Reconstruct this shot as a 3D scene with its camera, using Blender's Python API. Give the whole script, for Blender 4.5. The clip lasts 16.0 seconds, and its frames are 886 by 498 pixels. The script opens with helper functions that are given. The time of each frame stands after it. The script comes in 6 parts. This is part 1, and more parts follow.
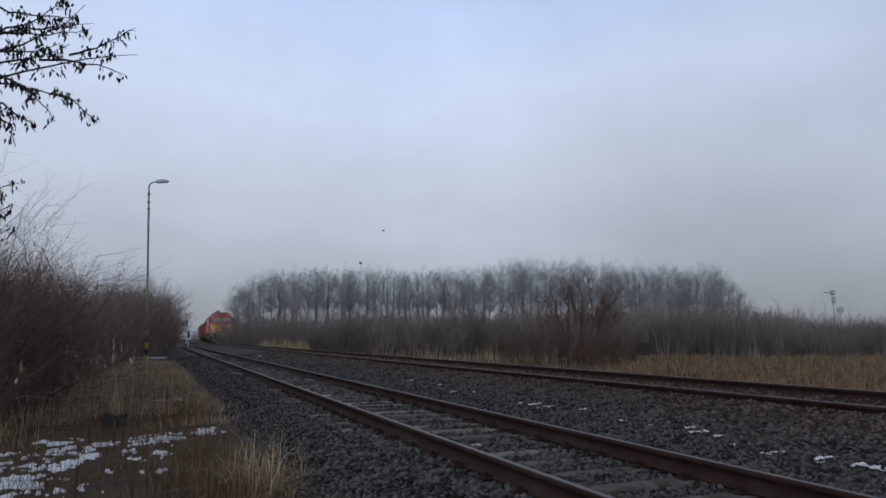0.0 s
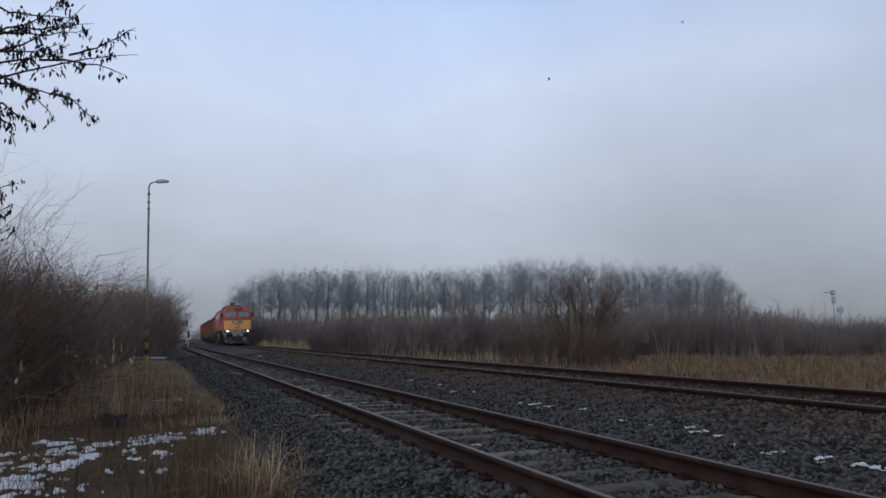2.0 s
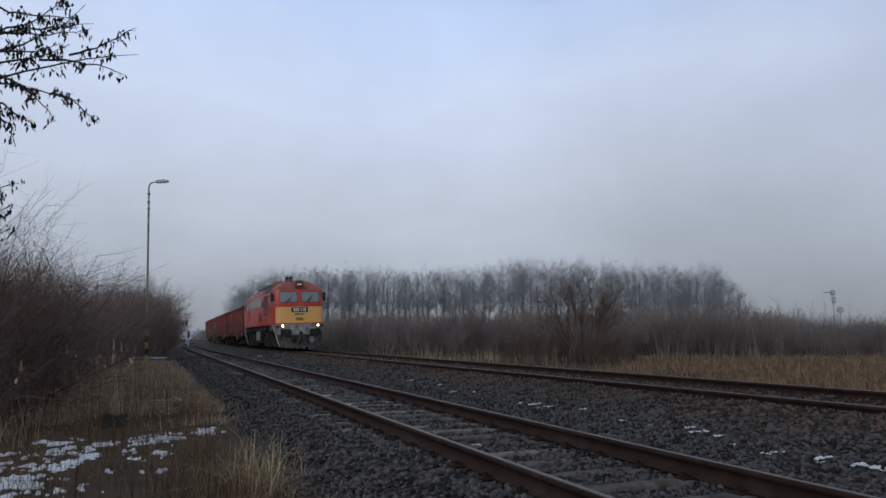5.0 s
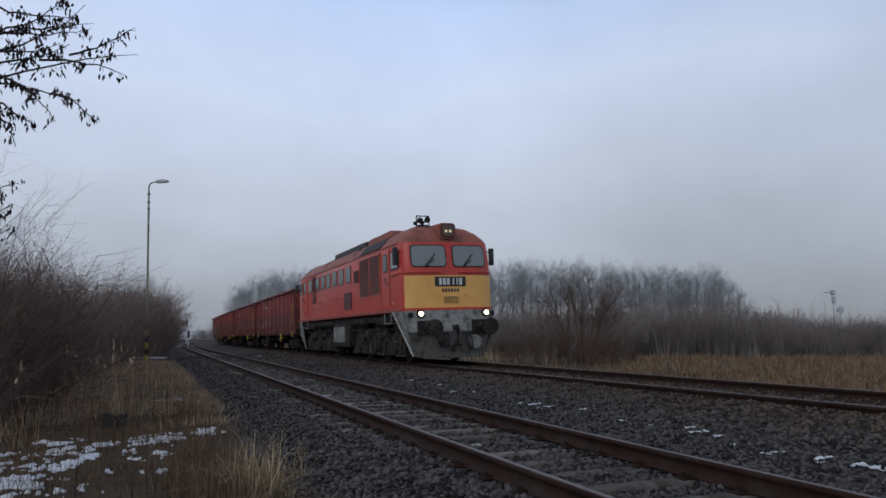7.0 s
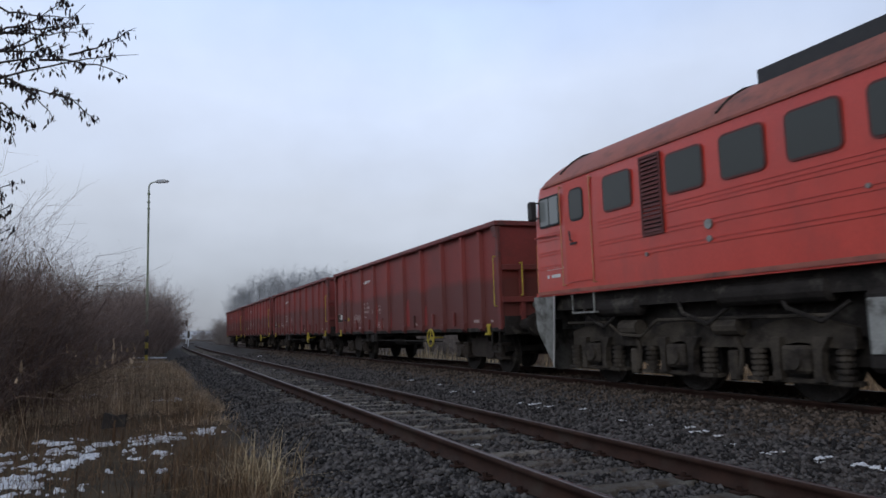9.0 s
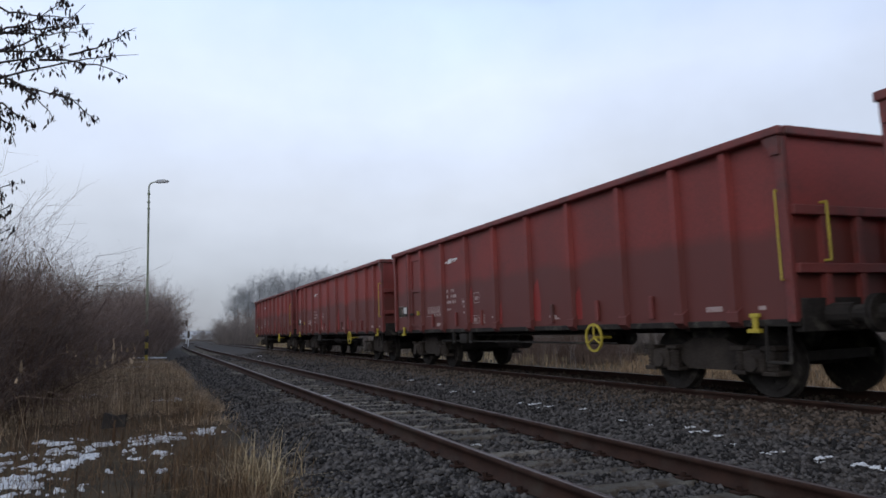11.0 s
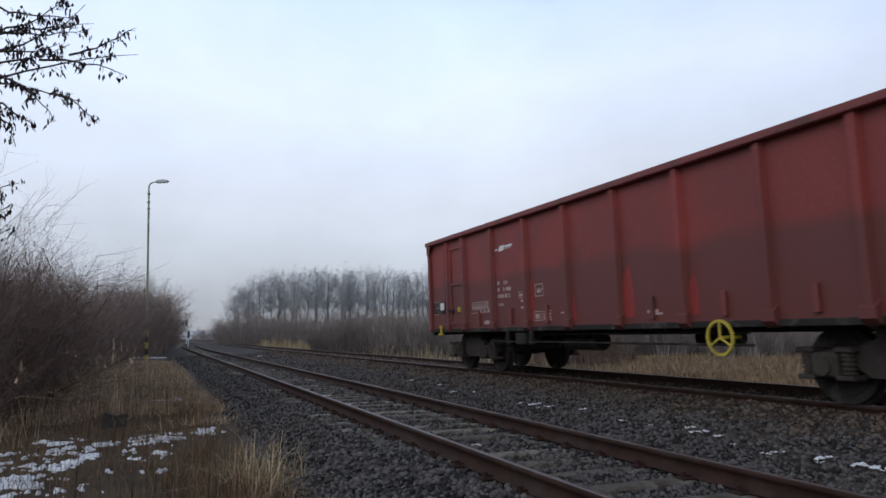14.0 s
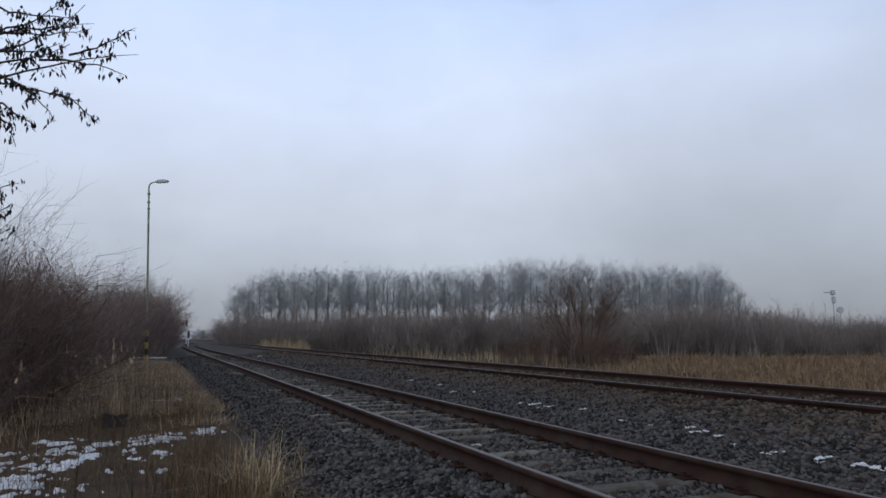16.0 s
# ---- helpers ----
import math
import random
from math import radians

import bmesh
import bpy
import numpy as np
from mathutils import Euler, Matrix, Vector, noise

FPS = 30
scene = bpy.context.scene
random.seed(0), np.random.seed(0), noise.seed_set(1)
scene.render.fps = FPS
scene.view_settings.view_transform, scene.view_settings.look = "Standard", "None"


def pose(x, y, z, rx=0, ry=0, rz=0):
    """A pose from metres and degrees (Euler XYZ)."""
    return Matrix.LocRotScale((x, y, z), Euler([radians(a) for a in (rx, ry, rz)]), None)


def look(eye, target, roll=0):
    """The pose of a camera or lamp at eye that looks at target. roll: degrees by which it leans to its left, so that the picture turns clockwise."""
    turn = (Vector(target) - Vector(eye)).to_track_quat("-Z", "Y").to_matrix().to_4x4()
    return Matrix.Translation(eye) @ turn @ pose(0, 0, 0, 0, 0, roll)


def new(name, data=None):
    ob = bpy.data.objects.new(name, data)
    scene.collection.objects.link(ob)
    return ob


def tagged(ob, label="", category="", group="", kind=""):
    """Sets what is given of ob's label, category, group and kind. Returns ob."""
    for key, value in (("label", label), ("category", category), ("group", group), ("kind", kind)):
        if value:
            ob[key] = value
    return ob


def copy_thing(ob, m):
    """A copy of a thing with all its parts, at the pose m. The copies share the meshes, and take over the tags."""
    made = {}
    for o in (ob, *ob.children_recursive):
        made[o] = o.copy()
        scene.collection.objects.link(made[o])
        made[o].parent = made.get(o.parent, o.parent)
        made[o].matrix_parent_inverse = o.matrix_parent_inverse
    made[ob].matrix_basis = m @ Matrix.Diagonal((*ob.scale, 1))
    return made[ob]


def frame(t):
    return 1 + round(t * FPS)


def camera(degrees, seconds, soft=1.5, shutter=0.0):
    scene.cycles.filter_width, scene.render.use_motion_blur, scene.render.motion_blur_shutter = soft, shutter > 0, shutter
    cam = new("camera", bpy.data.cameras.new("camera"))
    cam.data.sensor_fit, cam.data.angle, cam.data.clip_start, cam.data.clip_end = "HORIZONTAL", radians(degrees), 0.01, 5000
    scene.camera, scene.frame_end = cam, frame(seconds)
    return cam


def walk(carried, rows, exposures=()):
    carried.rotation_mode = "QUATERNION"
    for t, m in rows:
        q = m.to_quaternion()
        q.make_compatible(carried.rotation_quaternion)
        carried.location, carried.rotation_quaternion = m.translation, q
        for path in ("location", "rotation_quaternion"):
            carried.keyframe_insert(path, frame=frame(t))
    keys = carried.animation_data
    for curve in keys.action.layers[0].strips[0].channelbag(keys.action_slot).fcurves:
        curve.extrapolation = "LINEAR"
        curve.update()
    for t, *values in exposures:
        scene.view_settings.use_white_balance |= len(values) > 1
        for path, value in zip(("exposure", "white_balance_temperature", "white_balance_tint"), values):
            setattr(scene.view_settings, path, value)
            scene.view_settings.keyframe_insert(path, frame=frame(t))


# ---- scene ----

EYE = (0.0, 0.0, 0.76)
cam = camera(64.15, 16.0, soft=1.6, shutter=0.12)
view = look(EYE, (0.0, 10.0, 0.76 + 10 * math.tan(radians(7.125))), -0.08)
walk(cam, [(0.0, view), (16.0, view)],
     exposures=[(0.0, 0.05, 6500, 10), (6.5, 0.05, 6500, 10), (8.5, 0.06, 6520, 10), (9.1, 0.29, 6570, 10), (12.0, 0.45, 6640, 10), (14.5, 0.49, 6640, 10), (15.2, 0.47, 6620, 10), (15.6, 0.43, 6580, 10), (16.0, 0.23, 6550, 10)])

# ---- light: winter overcast with thin mist ----
world = bpy.data.worlds.new("overcast_sky")
scene.world = world
world.use_nodes = True
wn, wl = world.node_tree.nodes, world.node_tree.links
wn.clear()


def wnode(kind, **props):
    n = wn.new(kind)
    for k, v in props.items():
        n.inputs[k].default_value = v
    return n


w_co = wn.new("ShaderNodeTexCoord")
w_sep = wn.new("ShaderNodeSeparateXYZ")
wl.new(w_co.outputs["Generated"], w_sep.inputs[0])
w_noise = wnode("ShaderNodeTexNoise", Scale=2.3, Detail=4.0, Roughness=0.5)
w_map = wn.new("ShaderNodeMapping")
w_map.inputs["Scale"].default_value = (1.0, 1.0, 2.2)
w_map.inputs["Location"].default_value = (0.35, 0.0, 0.1)
wl.new(w_co.outputs["Generated"], w_map.inputs[0])
wl.new(w_map.outputs[0], w_noise.inputs["Vector"])
w_mul = wn.new("ShaderNodeMath")
w_mul.operation = "MULTIPLY_ADD"
w_mul.inputs[1].default_value = 0.24
wl.new(w_noise.outputs["Fac"], w_mul.inputs[0])
wl.new(w_sep.outputs["Z"], w_mul.inputs[2])
w_ramp = wn.new("ShaderNodeValToRGB")
wl.new(w_mul.outputs[0], w_ramp.inputs[0])
SKY = [(0.0, (0.17, 0.18, 0.20)), (0.10, (0.25, 0.27, 0.312)), (0.19, (0.355, 0.39, 0.455)), (0.31, (0.475, 0.525, 0.62)),
       (0.45, (0.56, 0.645, 0.82)), (0.57, (0.47, 0.59, 0.84)), (0.70, (0.30, 0.36, 0.48)), (0.95, (0.19, 0.23, 0.31))]
els = w_ramp.color_ramp.elements
while len(els) < len(SKY):
    els.new(0.5)
for e, (p, c) in zip(els, SKY):
    e.position, e.color = p, (*c, 1)
w_sky = wn.new("ShaderNodeTexSky")
w_sky.sky_type, w_sky.sun_disc = "NISHITA", False
w_sky.sun_elevation, w_sky.sun_rotation = radians(28), radians(-150)
w_bg1, w_bg2, w_add, w_out = (wn.new(k) for k in ("ShaderNodeBackground", "ShaderNodeBackground", "ShaderNodeAddShader", "ShaderNodeOutputWorld"))
w_bg2.inputs[1].default_value = 0.004
# thicker cloud towards +x, with soft uneven patches everywhere
w_thick = wnode("ShaderNodeMapRange", **{"From Min": 0.02, "From Max": 0.75, "To Min": 1.03, "To Max": 0.80})
wl.new(w_sep.outputs["X"], w_thick.inputs["Value"])
w_cloud = wnode("ShaderNodeTexNoise", Scale=3.4, Detail=6.0, Roughness=0.55)
w_map2 = wn.new("ShaderNodeMapping")
w_map2.inputs["Location"].default_value = (1.7, 0.4, 2.1)
wl.new(w_co.outputs["Generated"], w_map2.inputs[0])
wl.new(w_map2.outputs[0], w_cloud.inputs["Vector"])
w_var = wnode("ShaderNodeMapRange", **{"From Min": 0.3, "From Max": 0.7, "To Min": 0.93, "To Max": 1.07})
wl.new(w_cloud.outputs["Fac"], w_var.inputs["Value"])
w_str = wn.new("ShaderNodeMath")
w_str.operation = "MULTIPLY"
wl.new(w_thick.outputs[0], w_str.inputs[0])
wl.new(w_var.outputs[0], w_str.inputs[1])
wl.new(w_str.outputs[0], w_bg1.inputs[1])
wl.new(w_ramp.outputs[0], w_bg1.inputs[0])
wl.new(w_sky.outputs[0], w_bg2.inputs[0])
wl.new(w_bg1.outputs[0], w_add.inputs[0])
wl.new(w_bg2.outputs[0], w_add.inputs[1])
wl.new(w_add.outputs[0], w_out.inputs[0])

sun_data = bpy.data.lights.new("sun", "SUN")
sun_data.energy, sun_data.angle, sun_data.color = 0.5, radians(35), (1.0, 0.96, 0.9)
sun = new("sun", sun_data)
sun.matrix_world = look((-25, -45, 32), (0, 0, 0))


# ---- materials ----
def mat(name, low, high, rough=0.8, metal=0.0, scale=4.0, fine=60.0, bump=0.3, dist=0.01, island=0.0, obj=0.0, stain=None, stain_amount=0.0,
        stain_scale=1.2, stretch=(1, 1, 1), coat=0.0, band=None):
    m = bpy.data.materials.new(name)
    m.use_nodes = True
    n, l = m.node_tree.nodes, m.node_tree.links
    b = n["Principled BSDF"]
    co = n.new("ShaderNodeTexCoord")
    mp = n.new("ShaderNodeMapping")
    mp.inputs["Scale"].default_value = stretch
    l.new(co.outputs["Object"], mp.inputs[0])
    big, small = n.new("ShaderNodeTexNoise"), n.new("ShaderNodeTexNoise")
    for t, s, d in ((big, scale, 5.0), (small, fine, 3.0)):
        t.inputs["Scale"].default_value, t.inputs["Detail"].default_value = s, d
        l.new(mp.outputs[0], t.inputs["Vector"])
    mix = n.new("ShaderNodeMath")
    mix.operation = "MULTIPLY_ADD"
    mix.inputs[1].default_value = 0.6
    l.new(big.outputs["Fac"], mix.inputs[0])
    half = n.new("ShaderNodeMath")
    half.operation = "MULTIPLY"
    half.inputs[1].default_value = 0.4
    l.new(small.outputs["Fac"], half.inputs[0])
    l.new(half.outputs[0], mix.inputs[2])
    fac = mix.outputs[0]
    for amount, node, sock in ((island, "ShaderNodeNewGeometry", "Random Per Island"), (obj, "ShaderNodeObjectInfo", "Random")):
        if amount:
            g = n.new(node)
            a = n.new("ShaderNodeMath")
            a.operation = "MULTIPLY_ADD"
            a.inputs[1].default_value = amount
            s = n.new("ShaderNodeMath")
            s.operation = "SUBTRACT"
            s.inputs[1].default_value = amount / 2
            l.new(g.outputs[sock], a.inputs[0])
            l.new(fac, a.inputs[2])
            l.new(a.outputs[0], s.inputs[0])
            fac = s.outputs[0]
    ramp = n.new("ShaderNodeValToRGB")
    ramp.color_ramp.elements[0].position, ramp.color_ramp.elements[1].position = 0.3, 0.7
    ramp.color_ramp.elements[0].color, ramp.color_ramp.elements[1].color = (*low, 1), (*high, 1)
    l.new(fac, ramp.inputs[0])
    colour = ramp.outputs[0]
    if stain:
        st = n.new("ShaderNodeTexNoise")
        st.inputs["Scale"].default_value, st.inputs["Detail"].default_value, st.inputs["Roughness"].default_value = stain_scale, 8.0, 0.65
        l.new(mp.outputs[0], st.inputs["Vector"])
        sr = n.new("ShaderNodeMapRange")
        sr.inputs["From Min"].default_value, sr.inputs["From Max"].default_value = 0.62 - stain_amount * 0.3, 0.78 - stain_amount * 0.3
        sr.inputs["To Max"].default_value = min(1.0, 0.5 + stain_amount)
        l.new(st.outputs["Fac"], sr.inputs["Value"])
        cm = n.new("ShaderNodeMix")
        cm.data_type = "RGBA"
        l.new(sr.outputs[0], cm.inputs["Factor"])
        l.new(colour, cm.inputs["A"])
        cm.inputs["B"].default_value = (*stain, 1)
        colour = cm.outputs["Result"]
    if band:
        # old grime up to a ragged tide line: height, softness, colour
        sp = n.new("ShaderNodeSeparateXYZ")
        l.new(co.outputs["Object"], sp.inputs[0])
        ad = n.new("ShaderNodeMath")
        ad.operation = "MULTIPLY_ADD"
        ad.inputs[1].default_value = 0.5
        l.new(big.outputs["Fac"], ad.inputs[0])
        l.new(sp.outputs["Z"], ad.inputs[2])
        br = n.new("ShaderNodeMapRange")
        br.inputs["From Min"].default_value, br.inputs["From Max"].default_value = band[0] + 0.25 + band[1], band[0] + 0.25 - band[1]
        br.inputs["To Max"].default_value = 0.85
        l.new(ad.outputs[0], br.inputs["Value"])
        bx = n.new("ShaderNodeMix")
        bx.data_type = "RGBA"
        l.new(br.outputs[0], bx.inputs["Factor"])
        l.new(colour, bx.inputs["A"])
        bx.inputs["B"].default_value = (*band[2], 1)
        colour = bx.outputs["Result"]
    l.new(colour, b.inputs["Base Color"])
    b.inputs["Metallic"].default_value = metal
    rr = n.new("ShaderNodeMapRange")
    rr.inputs["To Min"].default_value, rr.inputs["To Max"].default_value = max(0.02, rough - 0.12), min(1.0, rough + 0.12)
    l.new(big.outputs["Fac"], rr.inputs["Value"])
    l.new(rr.outputs[0], b.inputs["Roughness"])
    b.inputs["Coat Weight"].default_value = coat
    if rough >= 0.75:
        b.inputs["Specular IOR Level"].default_value = 0.12
    if bump:
        bp = n.new("ShaderNodeBump")
        bp.inputs["Strength"].default_value, bp.inputs["Distance"].default_value = bump, dist
        l.new(small.outputs["Fac"], bp.inputs["Height"])
        l.new(bp.outputs[0], b.inputs["Normal"])
    return m


def glow(name, colour, strength):
    m = bpy.data.materials.new(name)
    m.use_nodes = True
    b = m.node_tree.nodes["Principled BSDF"]
    b.inputs["Base Color"].default_value = (*colour, 1)
    b.inputs["Emission Color"].default_value = (*colour, 1)
    b.inputs["Emission Strength"].default_value = strength
    return m


def glass(name, tint, coat=0.6):
    m = bpy.data.materials.new(name)
    m.use_nodes = True
    b = m.node_tree.nodes["Principled BSDF"]
    b.inputs["Base Color"].default_value = (*tint, 1)
    b.inputs["Roughness"].default_value = 0.06
    b.inputs["Specular IOR Level"].default_value = 0.35
    b.inputs["Coat Weight"].default_value = coat
    b.inputs["Coat Roughness"].default_value = 0.03
    return m


M_GROUND = mat("winter_soil", (0.038, 0.028, 0.018), (0.12, 0.087, 0.052), 0.95, scale=0.8, fine=25, bump=0.6, dist=0.03, stain=(0.03, 0.028, 0.02), stain_amount=0.4, stain_scale=0.5)
M_BED = mat("ballast_bed", (0.031, 0.028, 0.027), (0.112, 0.102, 0.096), 0.9, scale=6, fine=22, bump=1.0, dist=0.04, stain=(0.085, 0.064, 0.048), stain_amount=0.3, stain_scale=0.35)
M_STONE = mat("crushed_basalt", (0.020, 0.0188, 0.0188), (0.124, 0.115, 0.111), 0.85, scale=3, fine=70, bump=0.4, dist=0.004, island=0.55, stain=(0.098, 0.074, 0.056), stain_amount=0.22, stain_scale=0.4)
M_RUSTSTONE = mat("rust_dusted_stone", (0.036, 0.028, 0.022), (0.135, 0.104, 0.083), 0.9, scale=3, fine=70, bump=0.4, dist=0.004, island=0.6)
M_RUST = mat("rusty_rail", (0.020, 0.0115, 0.0095), (0.060, 0.032, 0.024), 0.8, 0.1, scale=5, fine=90, bump=0.35, dist=0.003, stain=(0.055, 0.043, 0.035), stain_amount=0.3, stain_scale=2)
M_RAILTOP = mat("worn_rail_head", (0.09, 0.068, 0.06), (0.22, 0.18, 0.165), 0.5, 0.6, scale=3, fine=60, bump=0.1, dist=0.001)
M_POLISH = mat("polished_rail_head", (0.09, 0.085, 0.085), (0.19, 0.18, 0.18), 0.5, 0.7, scale=3, fine=60, bump=0.05, dist=0.001)
M_SLEEPER = mat("weathered_concrete", (0.10, 0.092, 0.08), (0.27, 0.25, 0.215), 0.9, scale=5, fine=50, bump=0.4, dist=0.006, obj=0.4, stain=(0.07, 0.052, 0.038), stain_amount=0.5, stain_scale=4)
M_SNOW = mat("old_snow", (0.62, 0.64, 0.68), (0.85, 0.87, 0.9), 0.7, scale=6, fine=45, bump=0.6, dist=0.01)
M_STRAW = mat("dry_grass", (0.075, 0.046, 0.027), (0.22, 0.145, 0.085), 0.9, scale=1.2, fine=20, bump=0.0, island=0.8)
# pale straw colour, raised further to include haze over the middle distance
M_PALE = mat("hazed_pale_straw", (0.23, 0.165, 0.108), (0.52, 0.385, 0.26), 0.9, scale=1.2, fine=20, bump=0.0, island=0.8)
M_FIELD = mat("tawny_meadow_grass", (0.13, 0.085, 0.05), (0.36, 0.245, 0.145), 0.9, scale=0.35, fine=8, bump=0.0, island=0.5)
M_REED = mat("pale_reed", (0.22, 0.16, 0.09), (0.48, 0.38, 0.24), 0.9, scale=0.6, fine=8, bump=0.0, island=0.6)
M_WEED = mat("brown_dead_weed", (0.05, 0.03, 0.02), (0.14, 0.085, 0.05), 0.9, scale=1, fine=10, bump=0.0, island=0.7)
# poplar bark and twigs: frost plus the haze of distance, both in the colour
M_BARK = mat("hazed_frosty_poplar_bark", (0.11, 0.112, 0.112), (0.27, 0.27, 0.265), 0.9, scale=0.5, fine=6, bump=0.0, obj=0.4)
M_TWIG = mat("hazed_frosty_twigs", (0.23, 0.238, 0.248), (0.38, 0.392, 0.408), 0.9, scale=0.4, fine=6, bump=0.0, obj=0.4)
# scrub twigs greyed and lightened to imitate haze before the wood
M_SCRUB = mat("hazed_scrub_twigs", (0.165, 0.140, 0.126), (0.30, 0.258, 0.236), 0.95, scale=0.25, fine=6, bump=0.0, island=0.45)
M_SCRUB_L = mat("blackthorn_twigs", (0.11, 0.083, 0.074), (0.30, 0.232, 0.208), 0.95, scale=0.5, fine=8, bump=0.0, island=0.7)
M_BRUSH = mat("reddish_brown_bark", (0.075, 0.050, 0.040), (0.19, 0.130, 0.103), 0.9, scale=0.5, fine=8, bump=0.0, island=0.4)
M_DEADLEAF = mat("dark_dead_leaf", (0.012, 0.010, 0.012), (0.05, 0.035, 0.03), 0.8, scale=4, fine=40, bump=0.0, island=0.6)
M_LIMB = mat("dark_limb_bark", (0.02, 0.017, 0.016), (0.07, 0.06, 0.055), 0.9, scale=4, fine=50, bump=0.3)
M_GALV = mat("greenish_galvanised_steel", (0.16, 0.19, 0.13), (0.30, 0.33, 0.25), 0.6, 0.3, scale=2, fine=40, bump=0.1)
M_BLACK = mat("black_paint", (0.012, 0.012, 0.013), (0.04, 0.04, 0.04), 0.6, scale=3, fine=50, bump=0.15)
M_YELLOW = mat("yellow_safety_paint", (0.36, 0.27, 0.025), (0.58, 0.46, 0.06), 0.55, scale=3, fine=50, bump=0.1, stain=(0.12, 0.09, 0.03), stain_amount=0.3)
M_LAMPHEAD = mat("pale_lamp_housing", (0.38, 0.40, 0.42), (0.58, 0.60, 0.62), 0.5, scale=4, fine=40, bump=0.05)
M_RED = mat("faded_red_paint", (0.50, 0.040, 0.024), (0.66, 0.066, 0.042), 0.42, scale=1.4, fine=50, bump=0.06, dist=0.003, stain=(0.40, 0.05, 0.036), stain_amount=0.3, stain_scale=0.9, stretch=(1, 1, 0.5), coat=0.15)
M_ROOF = mat("dusty_red_brown_roof", (0.27, 0.082, 0.06), (0.42, 0.14, 0.10), 0.7, scale=1.6, fine=40, bump=0.1, stain=(0.12, 0.06, 0.05), stain_amount=0.4, stain_scale=1.4)
M_AMBER = mat("amber_yellow_paint", (0.80, 0.41, 0.09), (0.90, 0.50, 0.15), 0.45, scale=2, fine=40, bump=0.05, stain=(0.60, 0.30, 0.08), stain_amount=0.15, coat=0.15)
M_GREY = mat("chipped_grey_paint", (0.17, 0.175, 0.165), (0.36, 0.365, 0.34), 0.6, scale=2.5, fine=40, bump=0.2, stain=(0.085, 0.08, 0.07), stain_amount=0.5, stain_scale=4)
M_DARK = mat("oily_running_gear", (0.014, 0.012, 0.011), (0.05, 0.044, 0.04), 0.75, 0.1, scale=3, fine=40, bump=0.4, dist=0.008, stain=(0.11, 0.10, 0.085), stain_amount=0.3, stain_scale=4)
M_GEAR = mat("dusty_grey_bogie_steel", (0.030, 0.025, 0.021), (0.10, 0.085, 0.068), 0.85, scale=3, fine=40, bump=0.35, dist=0.006, stain=(0.022, 0.019, 0.017), stain_amount=0.5, stain_scale=2.2)
M_WGEAR = mat("grimy_brown_bogie_steel", (0.02, 0.016, 0.014), (0.075, 0.062, 0.053), 0.85, scale=3, fine=40, bump=0.35, dist=0.006)
M_TYRE = mat("bright_wheel_tread", (0.16, 0.15, 0.14), (0.32, 0.31, 0.30), 0.4, 0.85, scale=4, fine=40, bump=0.05)
M_GLASS = glass("dusty_window_glass", (0.048, 0.054, 0.050), 0.0)
M_BRONZE = glass("dusty_brown_lamp_glass", (0.11, 0.085, 0.065), 0.2)
# pale grey-green base colour stands in for sky mirrored in the cab windows
M_CABGLASS = glass("cab_glass_sky_tint", (0.22, 0.24, 0.235), 0.35)
M_RUBBER = mat("black_rubber", (0.012, 0.012, 0.012), (0.03, 0.03, 0.03), 0.7, scale=5, fine=60, bump=0.1)
M_WHITE = mat("white_marking_paint", (0.55, 0.54, 0.52), (0.78, 0.77, 0.75), 0.6, scale=8, fine=60, bump=0.0)
M_DIMWHITE = mat("worn_white_marking", (0.30, 0.19, 0.17), (0.52, 0.42, 0.40), 0.7, scale=12, fine=60, bump=0.0)
M_WAGON = mat("oxide_red_wagon_paint", (0.15, 0.027, 0.022), (0.285, 0.045, 0.037), 0.62, scale=0.7, fine=30, bump=0.12, dist=0.006, stain=(0.115, 0.032, 0.027), stain_amount=0.2, stain_scale=0.9, obj=0.15, band=(2.12, 0.10, (0.115, 0.032, 0.026)))
M_WAGON_RIM = mat("oxide_red_rim_paint", (0.14, 0.03, 0.027), (0.23, 0.05, 0.042), 0.6, scale=1.2, fine=30, bump=0.12, stain=(0.08, 0.035, 0.03), stain_amount=0.35, stain_scale=2)
M_SLAT = mat("brown_red_slats", (0.13, 0.038, 0.028), (0.23, 0.065, 0.045), 0.7, scale=3, fine=40, bump=0.1, stain=(0.06, 0.03, 0.025), stain_amount=0.4, stain_scale=3)
M_APRON = mat("grimy_brown_grey_steel", (0.085, 0.08, 0.072), (0.24, 0.232, 0.21), 0.75, scale=2.5, fine=40, bump=0.25, stain=(0.055, 0.048, 0.04), stain_amount=0.6, stain_scale=2.5)
M_SEAL = mat("dark_red_window_frame", (0.08, 0.02, 0.016), (0.14, 0.03, 0.024), 0.6, scale=3, fine=40, bump=0.0)
M_GRAB = mat("orange_grab_rail_paint", (0.42, 0.17, 0.08), (0.60, 0.28, 0.14), 0.5, scale=4, fine=40, bump=0.0)
M_PATCH = mat("fresh_red_touch_up", (0.20, 0.020, 0.017), (0.29, 0.030, 0.025), 0.5, scale=3, fine=40, bump=0.0)
M_LAMP = glow("lit_headlamp", (1.0, 0.80, 0.50), 7.0)
M_HEAD = glow("dim_lit_headlight", (1.0, 0.76, 0.42), 0.35)
M_LAMP_R = glow("lit_side_lamp", (1.0, 0.80, 0.50), 5.0)
M_LENS = mat("clear_lamp_lens", (0.25, 0.25, 0.24), (0.4, 0.4, 0.38), 0.15, scale=6, fine=40, bump=0.0)
